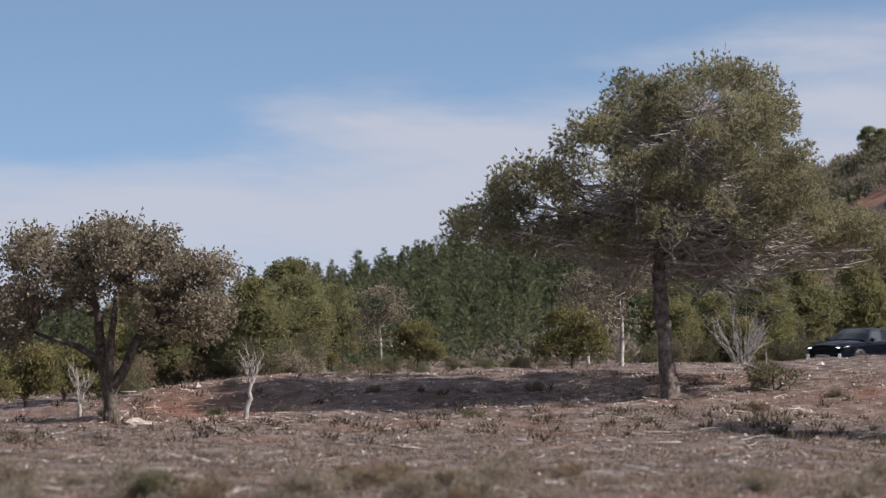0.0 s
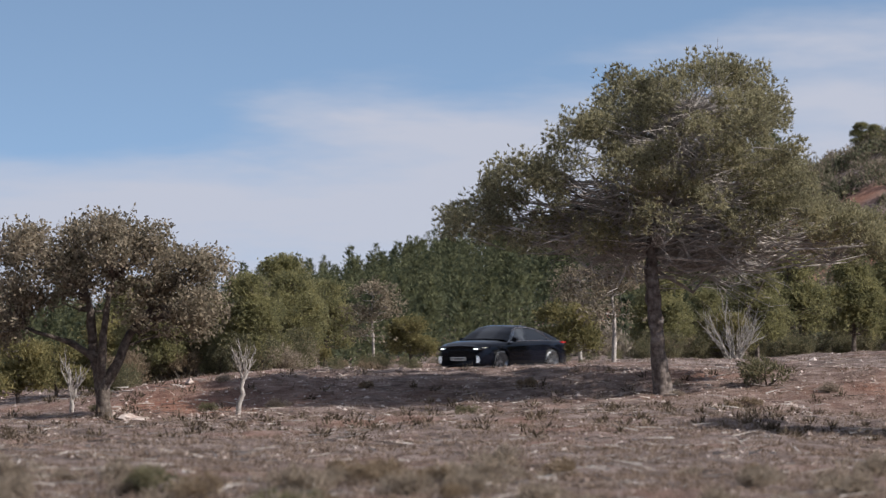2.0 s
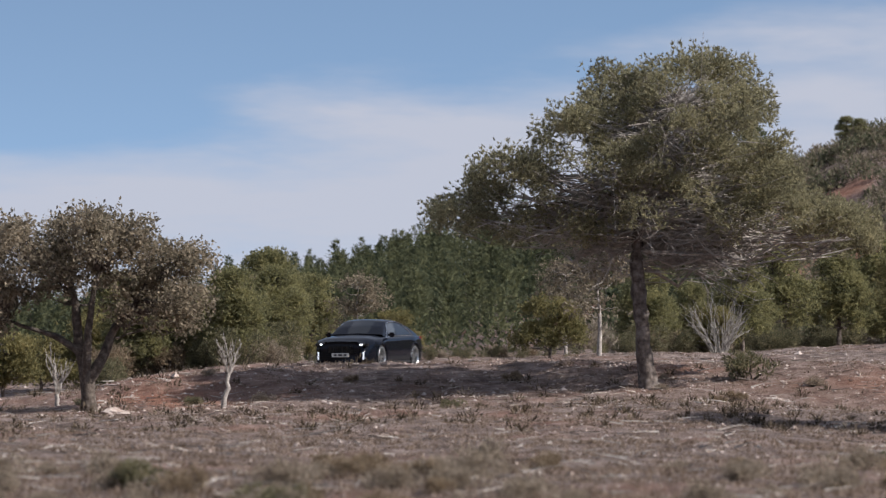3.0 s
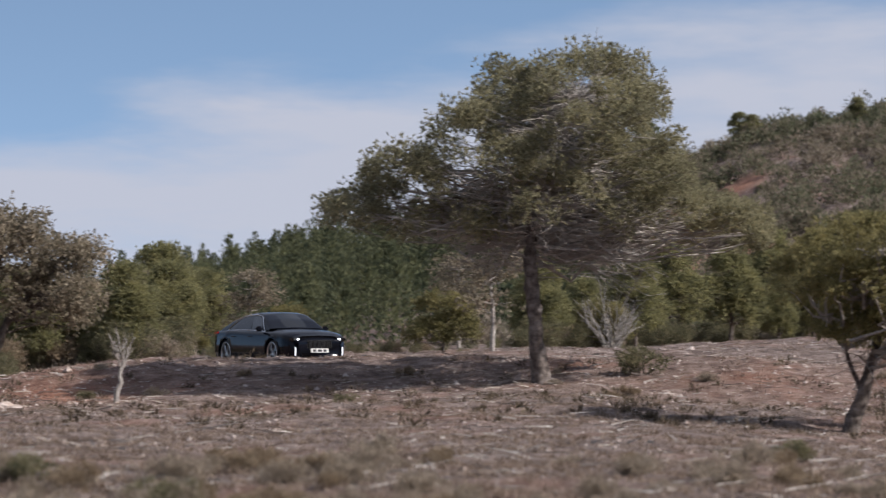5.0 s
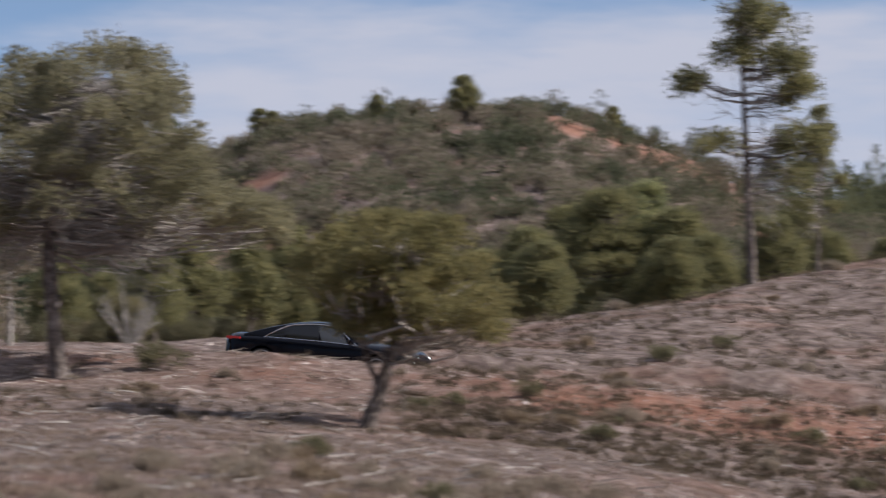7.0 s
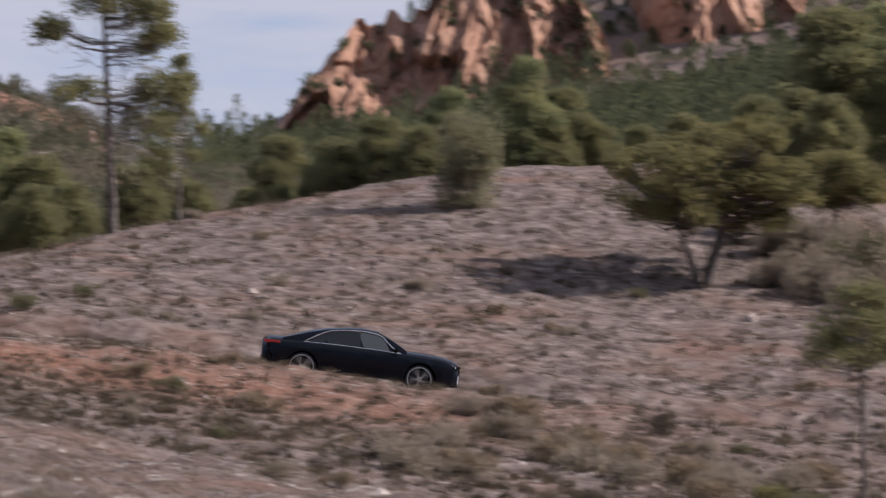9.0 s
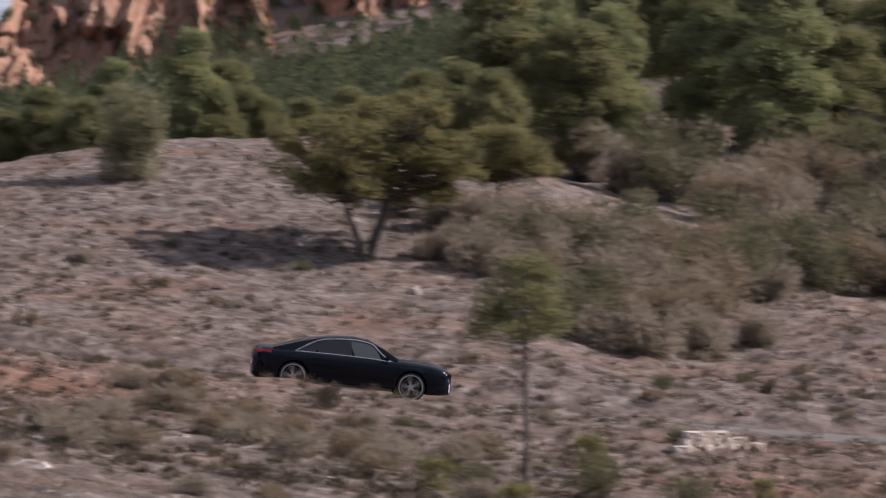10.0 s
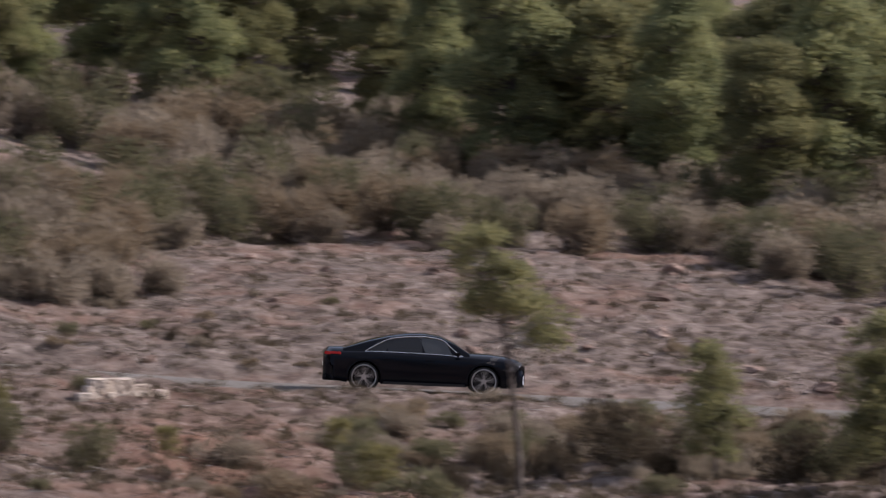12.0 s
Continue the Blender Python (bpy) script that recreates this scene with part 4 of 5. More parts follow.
# the belt of tall dry shrubs beyond the road
for d0, a0 in ((110, 27.0), (113.5, 26.6), (117, 27.2), (121, 28.0), (125, 29), (130, 29), (136, 29.5), (143, 29.5), (150, 28), (157, 27.5), (164, 27.5)):
    for az in np.arange(a0, 43, 0.62):
        az, d = float(az + g.uniform(-0.3, 0.3)), float(d0 + g.uniform(-1.8, 1.8))
        if d < np.interp(az, [27, 29, 31, 32.5, 34, 38, 40, 42], [110, 109, 122, 124, 122, 123, 117, 112]):
            continue
        again([shrub_a, shrub_b, shrub_c][int(g.choice(3, p=[0.48, 0.24, 0.28]))], az, d, float(g.uniform(0, 360)), float(g.uniform(0.8, 1.3) + max(0, (d - 118) * 0.012)))
# undergrowth at the foot of the woods, behind the road
for _ in range(120):
    az = float(g.uniform(-5.4, 9.5))
    d = float(np.interp(az, [-8, -5, -2, 0, 2.6, 5, 7.3, 9.5], [98, 101, 108, 114, 123, 131, 139, 142]) + g.uniform(0, 16))
    low = -1.7 < az < 3.3
    again([shrub_a, shrub_b, shrub_c, bushy][int(g.choice(4, p=[0.15, 0.2, 0.65, 0.0] if low else [0.15, 0.15, 0.55, 0.15]))], az, d, float(g.uniform(0, 360)), float(g.uniform(0.16, 0.32) if low else g.uniform(0.45, 0.75)))
for _ in range(60):
    az = float(g.uniform(10.5, 23.5))
    again([shrub_a, shrub_b, shrub_c, bushy][int(g.choice(4, p=[0.1, 0.15, 0.45, 0.3]))], az, float(np.interp(az, [10, 14, 18, 24], [128, 136, 144, 148]) + g.uniform(0, 12)), float(g.uniform(0, 360)), float(g.uniform(0.45, 0.75)))
for az, d, k, s in [(24.9, 116, shrub_a, 0.9), (25.4, 116, shrub_a, 1.0), (25.8, 114, shrub_a, 0.9), (26.3, 113, shrub_c, 0.9), (24.4, 118, shrub_a, 0.8), (27.4, 107, shrub_a, 0.9), (28.2, 105, shrub_b, 0.9), (24.9, 112, shrub_a, 0.8), (25.5, 111, shrub_a, 0.95), (26.1, 110, shrub_a, 0.85), (26.7, 109, shrub_b, 0.8), (26.3, 117, shrub_a, 1.0), (26.9, 112, shrub_a, 1.1), (27.3, 104.5, shrub_c, 1.05), (27.9, 103.5, shrub_a, 0.9), (28.6, 104, shrub_a, 1.0), (29.3, 106, shrub_a, 1.0), (28.9, 108, shrub_b, 1.0), (30.0, 108, shrub_a, 0.9)]:
    again(k, az, d, az * 50, s)
# low bushes scattered over slope, bank and foreground
for _ in range(150):
    az, d = float(g.uniform(9, 42)), float(g.uniform(62, 124))
    x, y = d * math.sin(radians(az)), d * math.cos(radians(az))
    if road_side(np.array([x]), np.array([y]))[0][0] < 3.2 or (az > 27 and d > 108):
        continue
    again([low_a, low_b, low_c][int(g.choice(3, p=[0.45, 0.2, 0.35]))], az, d, float(g.uniform(0, 360)), float(g.uniform(0.4, 1.1)))
for _ in range(96):
    az = float(g.uniform(-8, 14))
    again([low_a, low_b, low_c][int(g.choice(3, p=[0.72, 0.03, 0.25]))], az, float(g.uniform(32, 41 + 0.9 * max(az, 0))), float(g.uniform(0, 360)), float(g.uniform(0.45, 0.85)))
for _ in range(14):
    again([low_a, low_b, low_c][int(g.integers(3))], float(g.uniform(-6, 9)), float(g.uniform(80, 92)), float(g.uniform(0, 360)), float(g.uniform(0.4, 0.75)))
for _ in range(46):
    az, d = float(g.uniform(32.2, 41)), float(g.uniform(75, 84))
    again([low_a, low_b, low_c][int(g.integers(3))], az, d, float(g.uniform(0, 360)), float(g.uniform(0.8, 1.7)))
for _ in range(26):
    az, d = float(g.uniform(35.5, 41)), float(g.uniform(76, 83))
    again([shrub_a, shrub_b, shrub_c][int(g.integers(3))], az, d, float(g.uniform(0, 360)), float(g.uniform(0.3, 0.55)))
for _ in range(22):
    again([low_a, low_c][int(g.integers(2))], float(g.uniform(19, 26)), float(g.uniform(66, 81)), float(g.uniform(0, 360)), float(g.uniform(1.0, 1.9)))
# single bushes that stand out
for az, d, k, s in [(5.2, 85, low_b, 1.6), (20.9, 83.0, low_c, 1.7), (20.2, 83.2, low_a, 1.3), (17.0, 78, low_c, 1.3), (27.6, 71, shrub_c, 0.55), (29.0, 69, shrub_c, 0.5), (33.2, 71, shrub_c, 0.6), (31.2, 73, low_a, 1.8), (40.8, 75, shrub_c, 0.8), (36.2, 76, shrub_b, 0.4), (32.0, 67, low_c, 1.8), (34.3, 66, low_b, 1.8)]:
    again(k, az, d, az * 31, s)
dark_shrub = put(make_shrub("dark_shrub", "dark twiggy shrub below the road, some copies in place of shadow", 208, 1.2, 1.5, HEATH, 1000, 6, 0.17, 0.024, 40, group="dark shrubs"), 37.2, 77.5, scale=0.9)
# the small ones at bearings 34.7 to 36.4 stand in for ground shadow
for az, d, k in ((36.4, 74.5, 0.5), (38.3, 76.5, 0.6), (40.2, 75, 0.75), (35.5, 73.5, 0.42), (34.7, 73, 0.36), (41.2, 77, 0.8), (30.32, 98.2, 0.24), (30.86, 98.7, 0.22), (23.3, 84.6, 0.34), (20.7, 81.5, 0.4)):
    again(dark_shrub, az, d, az * 43, k)
cypress_bush = make_shrub("juniper", "upright olive juniper bush on the hill's crest", 207, 1.55, 2.8, NEEDLE_OLD, 2600, 6, 0.2, 0.028, 3, category="bush", blobby=12, floor=0.15)
put(cypress_bush, 20.32, 122, scale=1.08)
put(twiggy("bare_bush", "leafless grey bush with fanning twigs", 301, 1.75, 1.0, 34, BARK_GREY), 4.75, 129, scale=1.15)
put(twiggy("bare_sapling", "leafless crooked grey sapling on the bank", 302, 1.5, 0.4, 12, BARK_GREY, 0.85, lean=(0.15, 0)), -3.15, 82)
put(twiggy("bare_bush", "leafless grey bush beside the oak", 303, 1.3, 0.4, 12, BARK_GREY, 0.4), -5.75, 86)


# ---- loose stones, grass and litter ----
def scattered(name, label, category, n, zone, make, mat, seed):
    g = np.random.default_rng(seed)
    az = g.uniform(zone[0], zone[1], n)
    d = zone[2] * (zone[3] / zone[2]) ** g.uniform(0, 1, n)
    p = spots(az, d)
    away = road_side(p[:, 0], p[:, 1])[0] > 2.7
    v, f = make(p[away], g)
    return tagged(mesh_object(name, v, f, mat), label, category, kind="stuff")


def stones(p, g):
    n = len(p)
    s = 0.026 * np.exp(g.normal(0, 0.45, n)) * np.clip(np.linalg.norm(p[:, :2], axis=1) / 75, 0.5, 1.2)
    c = np.array([[1, 0, 0], [0.2, 1, 0], [-1, 0.1, 0], [-0.1, -1, 0], [0.15, 0.1, 0.8], [0, 0, -0.6]])
    v = (p[:, None] + (c[None] * g.uniform(0.6, 1.4, (n, 6, 3))) * s[:, None, None]).reshape(-1, 3)
    t = np.array([(0, 1, 4), (1, 2, 4), (2, 3, 4), (3, 0, 4), (1, 0, 5), (2, 1, 5), (3, 2, 5), (0, 3, 5)])
    return v, (np.arange(n)[:, None, None] * 6 + t[None]).reshape(-1, 3)


def tufts(p, g):
    n = len(p)
    p = np.repeat(p, 3, 0) + g.normal(0, 0.07, (3 * n, 3)) * [1, 1, 0.1]
    return blades(p, np.tile([0, 0, 0.9], (3 * n, 1)), g, 4, 0.09, 0.015, 1.1)


def sticks(p, g):
    n = len(p)
    a = g.uniform(0, 2 * np.pi, n)
    return blades(p + [0, 0, 0.03], np.stack([np.cos(a), np.sin(a), 0.05 + 0 * a], 1), g, 1, 0.5, 0.03, 0.15)


def mounds(p, g):
    n = len(p)
    r = g.uniform(0.08, 0.26, (n, 1, 1)) * np.clip(np.linalg.norm(p[:, :2], axis=1) / 80, 0.5, 1.2)[:, None, None]
    u = unit(g, n * 26).reshape(n, 26, 3)
    u[:, :, 2] = np.abs(u[:, :, 2])
    c = (p[:, None] + u * r * [1, 1, 0.75] * g.uniform(0.4, 1, (n, 26, 1))).reshape(-1, 3)
    return blades(c, u.reshape(-1, 3) + [0, 0, 0.5], g, 1, 0.13, 0.03, 0.7)


scattered("heath", "small dark brown heath cushions", "heath", 7500, (9, 42.5, 64, 130), mounds, HEATH, 4)
scattered("bank_heath", "small dark brown heath cushions about the bank", "heath", 260, (-8, 9, 60, 92), mounds, HEATH, 14)
scattered("stones", "pale loose stones", "stones", 20000, (-8, 42.5, 34, 132), stones, STONE, 1)
scattered("dead_grass", "short dead grass and litter", "grass", 46000, (-8, 42.5, 34, 132), tufts, STRAW, 2)
scattered("sticks", "fallen grey sticks", "sticks", 5000, (-8, 42.5, 36, 125), sticks, BARK_GREY, 3)


scattered("bank_sticks", "pale broken sticks on the bank", "sticks", 450, (-5, 9, 78, 91), sticks, BARK_PALE, 7)
scattered("bank_stones", "broken stones on the bank", "stones", 3500, (-5.5, 22, 79, 91), stones, STONE, 8)


def rock(name, label, seed, size, mat=STONE):
    g = np.random.default_rng(seed)
    bm = bmesh.new()
    bmesh.ops.create_icosphere(bm, subdivisions=3, radius=1.0)
    for v in bm.verts:
        k = 1 + 0.5 * noise.noise(v.co * 1.3 + Vector((seed, 0, 0))) + 0.3 * noise.cell(v.co * 2.2 + Vector((seed, 0, 0))) * 0.6 + 0.15 * noise.noise(v.co * 5)
        v.co = Vector((v.co.x * size[0], v.co.y * size[1], v.co.z * size[2])) * k
    me = bpy.data.meshes.new(name)
    bm.to_mesh(me)
    bm.free()
    me.materials.append(mat)
    return tagged(new(name, me), label, "rock", "boulders")


for i, (az, d, s) in enumerate([(-4.83, 79, (0.34, 0.3, 0.13)), (3.27, 84, (0.16, 0.15, 0.1)), (3.0, 84.3, (0.2, 0.12, 0.07)), (16.93, 104, (0.22, 0.15, 0.1)), (11.7, 96, (0.16, 0.12, 0.09)), (24.68, 107, (0.16, 0.15, 0.22)), (7.68, 76, (0.1, 0.1, 0.07)), (33.75, 100, (0.3, 0.25, 0.16)), (38.0, 104, (0.35, 0.3, 0.25)), (38.7, 102, (0.25, 0.2, 0.2)), (36.2, 103, (0.35, 0.3, 0.2)), (39.4, 98, (0.4, 0.3, 0.2)), (25.5, 92.5, (0.14, 0.1, 0.07))]):
    put(rock("rock", "pale weathered rock lying on the earth" if i < 7 else "reddish weathered rock on the slope", 400 + i, s, STONE if i < 7 else RUBBLE_STONE), az, d, 0.02, az * 40)


RUBBLE = [rock("rock", "broken reddish boulder on the stony slope", 450 + i, sz, RUBBLE_STONE) for i, sz in enumerate([(0.3, 0.25, 0.2), (0.22, 0.2, 0.22), (0.4, 0.3, 0.22)])]
for i, r in enumerate(RUBBLE):
    put(r, 36.0 + i, 108 + i, 0.03, 40 * i)
for _ in range(90):
    az, d = float(g.uniform(29, 42)), float(g.uniform(94, 122))
    if az < 34 and g.random() < 0.6:
        continue
    again(RUBBLE[int(g.integers(3))], az, d, float(g.uniform(0, 360)), float(g.uniform(0.35, 1.15)), 0.05)
for az, d, sz in ((33.9, 96, 1.3), (33.5, 96.5, 1.0), (34.6, 95.6, 1.1)):
    again(RUBBLE[1], az, d, az * 90, sz, 0.02)


# a low broken wall of pale blocks below the road
wall = new("stone_wall")
bm = bmesh.new()
bmesh.ops.create_cube(bm, size=1.0)
bmesh.ops.subdivide_edges(bm, edges=bm.edges[:], cuts=1, use_grid_fill=True)
for v in bm.verts:
    v.co = v.co * (0.98 - 0.16 * v.co.length) + 0.09 * noise.noise_vector(v.co * 2.3)
block = bpy.data.meshes.new("block")
bm.to_mesh(block)
bm.free()
block.materials.append(WALLSTONE)
for r in range(3):
    for k in range(7 - 2 * r):
        b = new("block", block)
        b.parent = wall
        b.matrix_basis = pose((k - 1.5 + 0.5 * r) * 0.3 + g.uniform(-0.02, 0.02), g.uniform(-0.03, 0.03), 0.02 + 0.13 * r, g.uniform(-7, 7), g.uniform(-6, 6), g.uniform(-14, 14)) @ Matrix.Diagonal((g.uniform(0.26, 0.4), g.uniform(0.24, 0.34), g.uniform(0.14, 0.22), 1))
tagged(wall, "low broken wall of pale stone blocks below the road", "wall")
wall.matrix_basis = Matrix.Translation(spot(29.2, 82.6, -0.02)) @ pose(0, 0, 0, 0, 0, 8) @ Matrix.Scale(1.15, 4)


# ---- the car ----
PAINT = plain("black car paint", (0.004, 0.005, 0.009), 0.12)
PAINT.node_tree.nodes["Principled BSDF"].inputs["Specular IOR Level"].default_value = 0.2
GLASS_DARK = plain("tinted glass", (0.008, 0.009, 0.011), 0.04, 0.0, 0.1)
GLASS_CLEAR = plain("lighter glass", (0.055, 0.06, 0.065), 0.06, 0.0, 0.2)
CHROME = plain("polished chrome", (0.75, 0.76, 0.78), 0.12, 1.0)
ALLOY = plain("silver alloy", (0.6, 0.61, 0.62), 0.3, 1.0)
RUBBER = plain("tyre rubber", (0.018, 0.018, 0.018), 0.8)
TRIM = plain("matt black trim", (0.012, 0.012, 0.013), 0.6)
RUNNING = plain("running light", (0.9, 0.93, 1.0), 0.25, emit=0.6)
LAMP = plain("lit headlamp", (0.95, 0.97, 1.0), 0.2, emit=3.5)
RED_LAMP = plain("red tail lamp", (0.35, 0.012, 0.015), 0.2, 0.0, 0.8, emit=0.15)
PLATE = plain("white plate", (0.7, 0.7, 0.68), 0.5)
PLATE_BAR = plain("dark plate bars", (0.03, 0.03, 0.035), 0.6)

AXLES, WHEEL_R, TRACK = (1.50, -1.50), 0.365, 0.80


def half_width(x):
    return float(np.interp(x, [-2.53, -2.45, -2.2, -1.5, 0, 1.4, 2.1, 2.4, 2.53], [0.70, 0.83, 0.90, 0.945, 0.95, 0.945, 0.90, 0.80, 0.62]))


def belt(x):
    return float(np.interp(x, [-2.53, -2.3, -1.4, 0, 1.2, 2.0, 2.4, 2.53], [0.88, 0.97, 1.0, 0.97, 0.95, 0.9, 0.82, 0.7]))


def deck(x):
    return float(np.interp(x, [-2.53, -2.42, -2.0, -1.3, 0.9, 1.6, 2.15, 2.42, 2.53], [0.97, 1.07, 1.08, 1.06, 1.04, 1.03, 0.97, 0.88, 0.74]))


def sill(x):
    z = float(np.interp(x, [-2.53, -2.3, -1.9, 1.9, 2.35, 2.53], [0.42, 0.27, 0.2, 0.2, 0.22, 0.3]))
    for a in AXLES:
        q = 0.415**2 - (x - a) ** 2
        if q > 0:
            z = max(z, WHEEL_R + math.sqrt(q))
    return z


def roof_line(x):
    return float(np.interp(x, [-2.05, -1.8, -1.4, -0.9, -0.4, 0.0, 0.35, 0.75, 1.12], [1.07, 1.15, 1.28, 1.405, 1.475, 1.49, 1.45, 1.275, 1.05]))


def grid_mesh(rows):
    bm = bmesh.new()
    vs = [[bm.verts.new(p) for p in r] for r in rows]
    for a, b in zip(vs, vs[1:]):
        for i in range(len(a) - 1):
            bm.faces.new((a[i], b[i], b[i + 1], a[i + 1]))
    return bm


def lower_section(x):
    w, zb, zs, zt = half_width(x), sill(x), belt(x), deck(x)
    side = [(0, min(zb, 0.24)), (w * 0.82, min(zb, 0.24)), (w * 0.86, zb), (w * 0.97, zb + 0.01), (w * 0.995, max(zb + 0.03, 0.42)), (w, max(zb + 0.05, 0.62)), (w * 0.975, max(zb + 0.06, zs - 0.13)), (w * 0.965, zs - 0.05), (w * 0.91, zs), (w * 0.62, zs + 0.75 * (zt - zs)), (0, zt)]
    full = [(x, y, z) for y, z in side] + [(x, -y, z) for y, z in reversed(side[:-1])]
    return full


def cabin_point(x, v, proud=0.0):
    """A point of the cabin at station x; v: 0 at the belt, 1 at the roof's edge, 2 on the centre line."""
    zb, zr = belt(x) - 0.02, roof_line(x)
    k = min(1.0, max(0.0, (zr - 1.0) / 0.5))
    wb, wr = half_width(x) * 0.885, half_width(x) * (0.87 - 0.22 * k)
    ze = zr - 0.05 * (0.4 + 0.6 * k)
    if v <= 1:
        y, z = wb + (wr - wb) * v**1.15, zb + (ze - zb) * v
    else:
        u = v - 1
        y, z = wr * math.cos(u * math.pi / 2) ** 0.8 if u < 1 else 0.0, ze + (zr - ze) * math.sin(u * math.pi / 2)
    c = Vector((0, 0, 0.95))
    d = Vector((0, y, z)) - c
    q = c + d * (1 + proud / max(0.2, d.length))
    return (x, q.y, q.z)


def cabin_patch(x0, x1, v0, v1, proud, n=12, m=6, sign=1, skew=0.0):
    rows = []
    for i in range(n + 1):
        r = []
        for j in range(m + 1):
            v = v0 + (v1 - v0) * j / m
            x = x0 + (x1 - x0) * i / n + skew * (v - v0)
            p = cabin_point(x, v, proud)
            r.append((p[0], p[1] * sign, p[2]))
        rows.append(r)
    return grid_mesh(rows)


def box(size, at, bevel=0.012):
    bm = bmesh.new()
    bmesh.ops.create_cube(bm, size=1.0)
    for v in bm.verts:
        v.co = Vector((v.co.x * size[0], v.co.y * size[1], v.co.z * size[2]))
    if bevel:
        bmesh.ops.bevel(bm, geom=bm.edges[:], offset=min(bevel, min(size) * 0.4), segments=2, affect="EDGES")
    bmesh.ops.translate(bm, verts=bm.verts[:], vec=at)
    return bm


def strip(points, thick):
    """A thin raised band along points."""
    v, f = tube(np.array(points, float), np.full(len(points), thick), 5)
    bm = bmesh.new()
    vs = [bm.verts.new(p) for p in v]
    for q in f:
        bm.faces.new([vs[i] for i in q])
    return bm


def ring(profile, n=40):
    """A lathe about the y axis of (radius, y) points, closed."""
    rows = []
    for i in range(n + 1):
        a = 2 * math.pi * i / n
        rows.append([(r * math.cos(a), y, r * math.sin(a)) for r, y in profile + profile[:1]])
    bm = grid_mesh(rows)
    bmesh.ops.remove_doubles(bm, verts=bm.verts[:], dist=1e-5)
    return bm


def make_wheel(car, x, side):
    """A wheel on its axle: tyre and a five-spoke alloy rim; side +1 is the car's left."""
    w = part("wheel", ring([(0.05, -0.09), (0.24, -0.09), (0.24, 0.05), (0.05, 0.05)], 24), TRIM, car)
    part("tyre", ring([(0.305, -0.115), (0.345, -0.12), (0.362, -0.09), (0.365, 0.0), (0.362, 0.09), (0.345, 0.12), (0.305, 0.115)], 48), RUBBER, w, smooth=True)
    rim = part("rim", ring([(0.288, -0.1), (0.306, -0.1), (0.312, 0.0), (0.316, 0.118), (0.298, 0.124), (0.284, 0.09)], 48), ALLOY, w, smooth=True)
    hub = ring([(0.0, 0.095), (0.055, 0.095), (0.065, 0.08), (0.065, 0.03), (0.0, 0.03)], 20)
    part("hub", hub, ALLOY, w)
    for k in range(5):
        for off in (-0.16, 0.16):
            a = k * 2 * math.pi / 5 + off
            b = box((0.25, 0.03, 0.021), (0.172, 0.088, 0), 0.005)
            bmesh.ops.rotate(b, verts=b.verts[:], cent=(0, 0, 0), matrix=Matrix.Rotation(a, 3, "Y"))
            part("spoke", b, ALLOY, w)
    w.matrix_basis = pose(x, TRACK * side, WHEEL_R, 0, 0, 0 if side > 0 else 180)
    return w


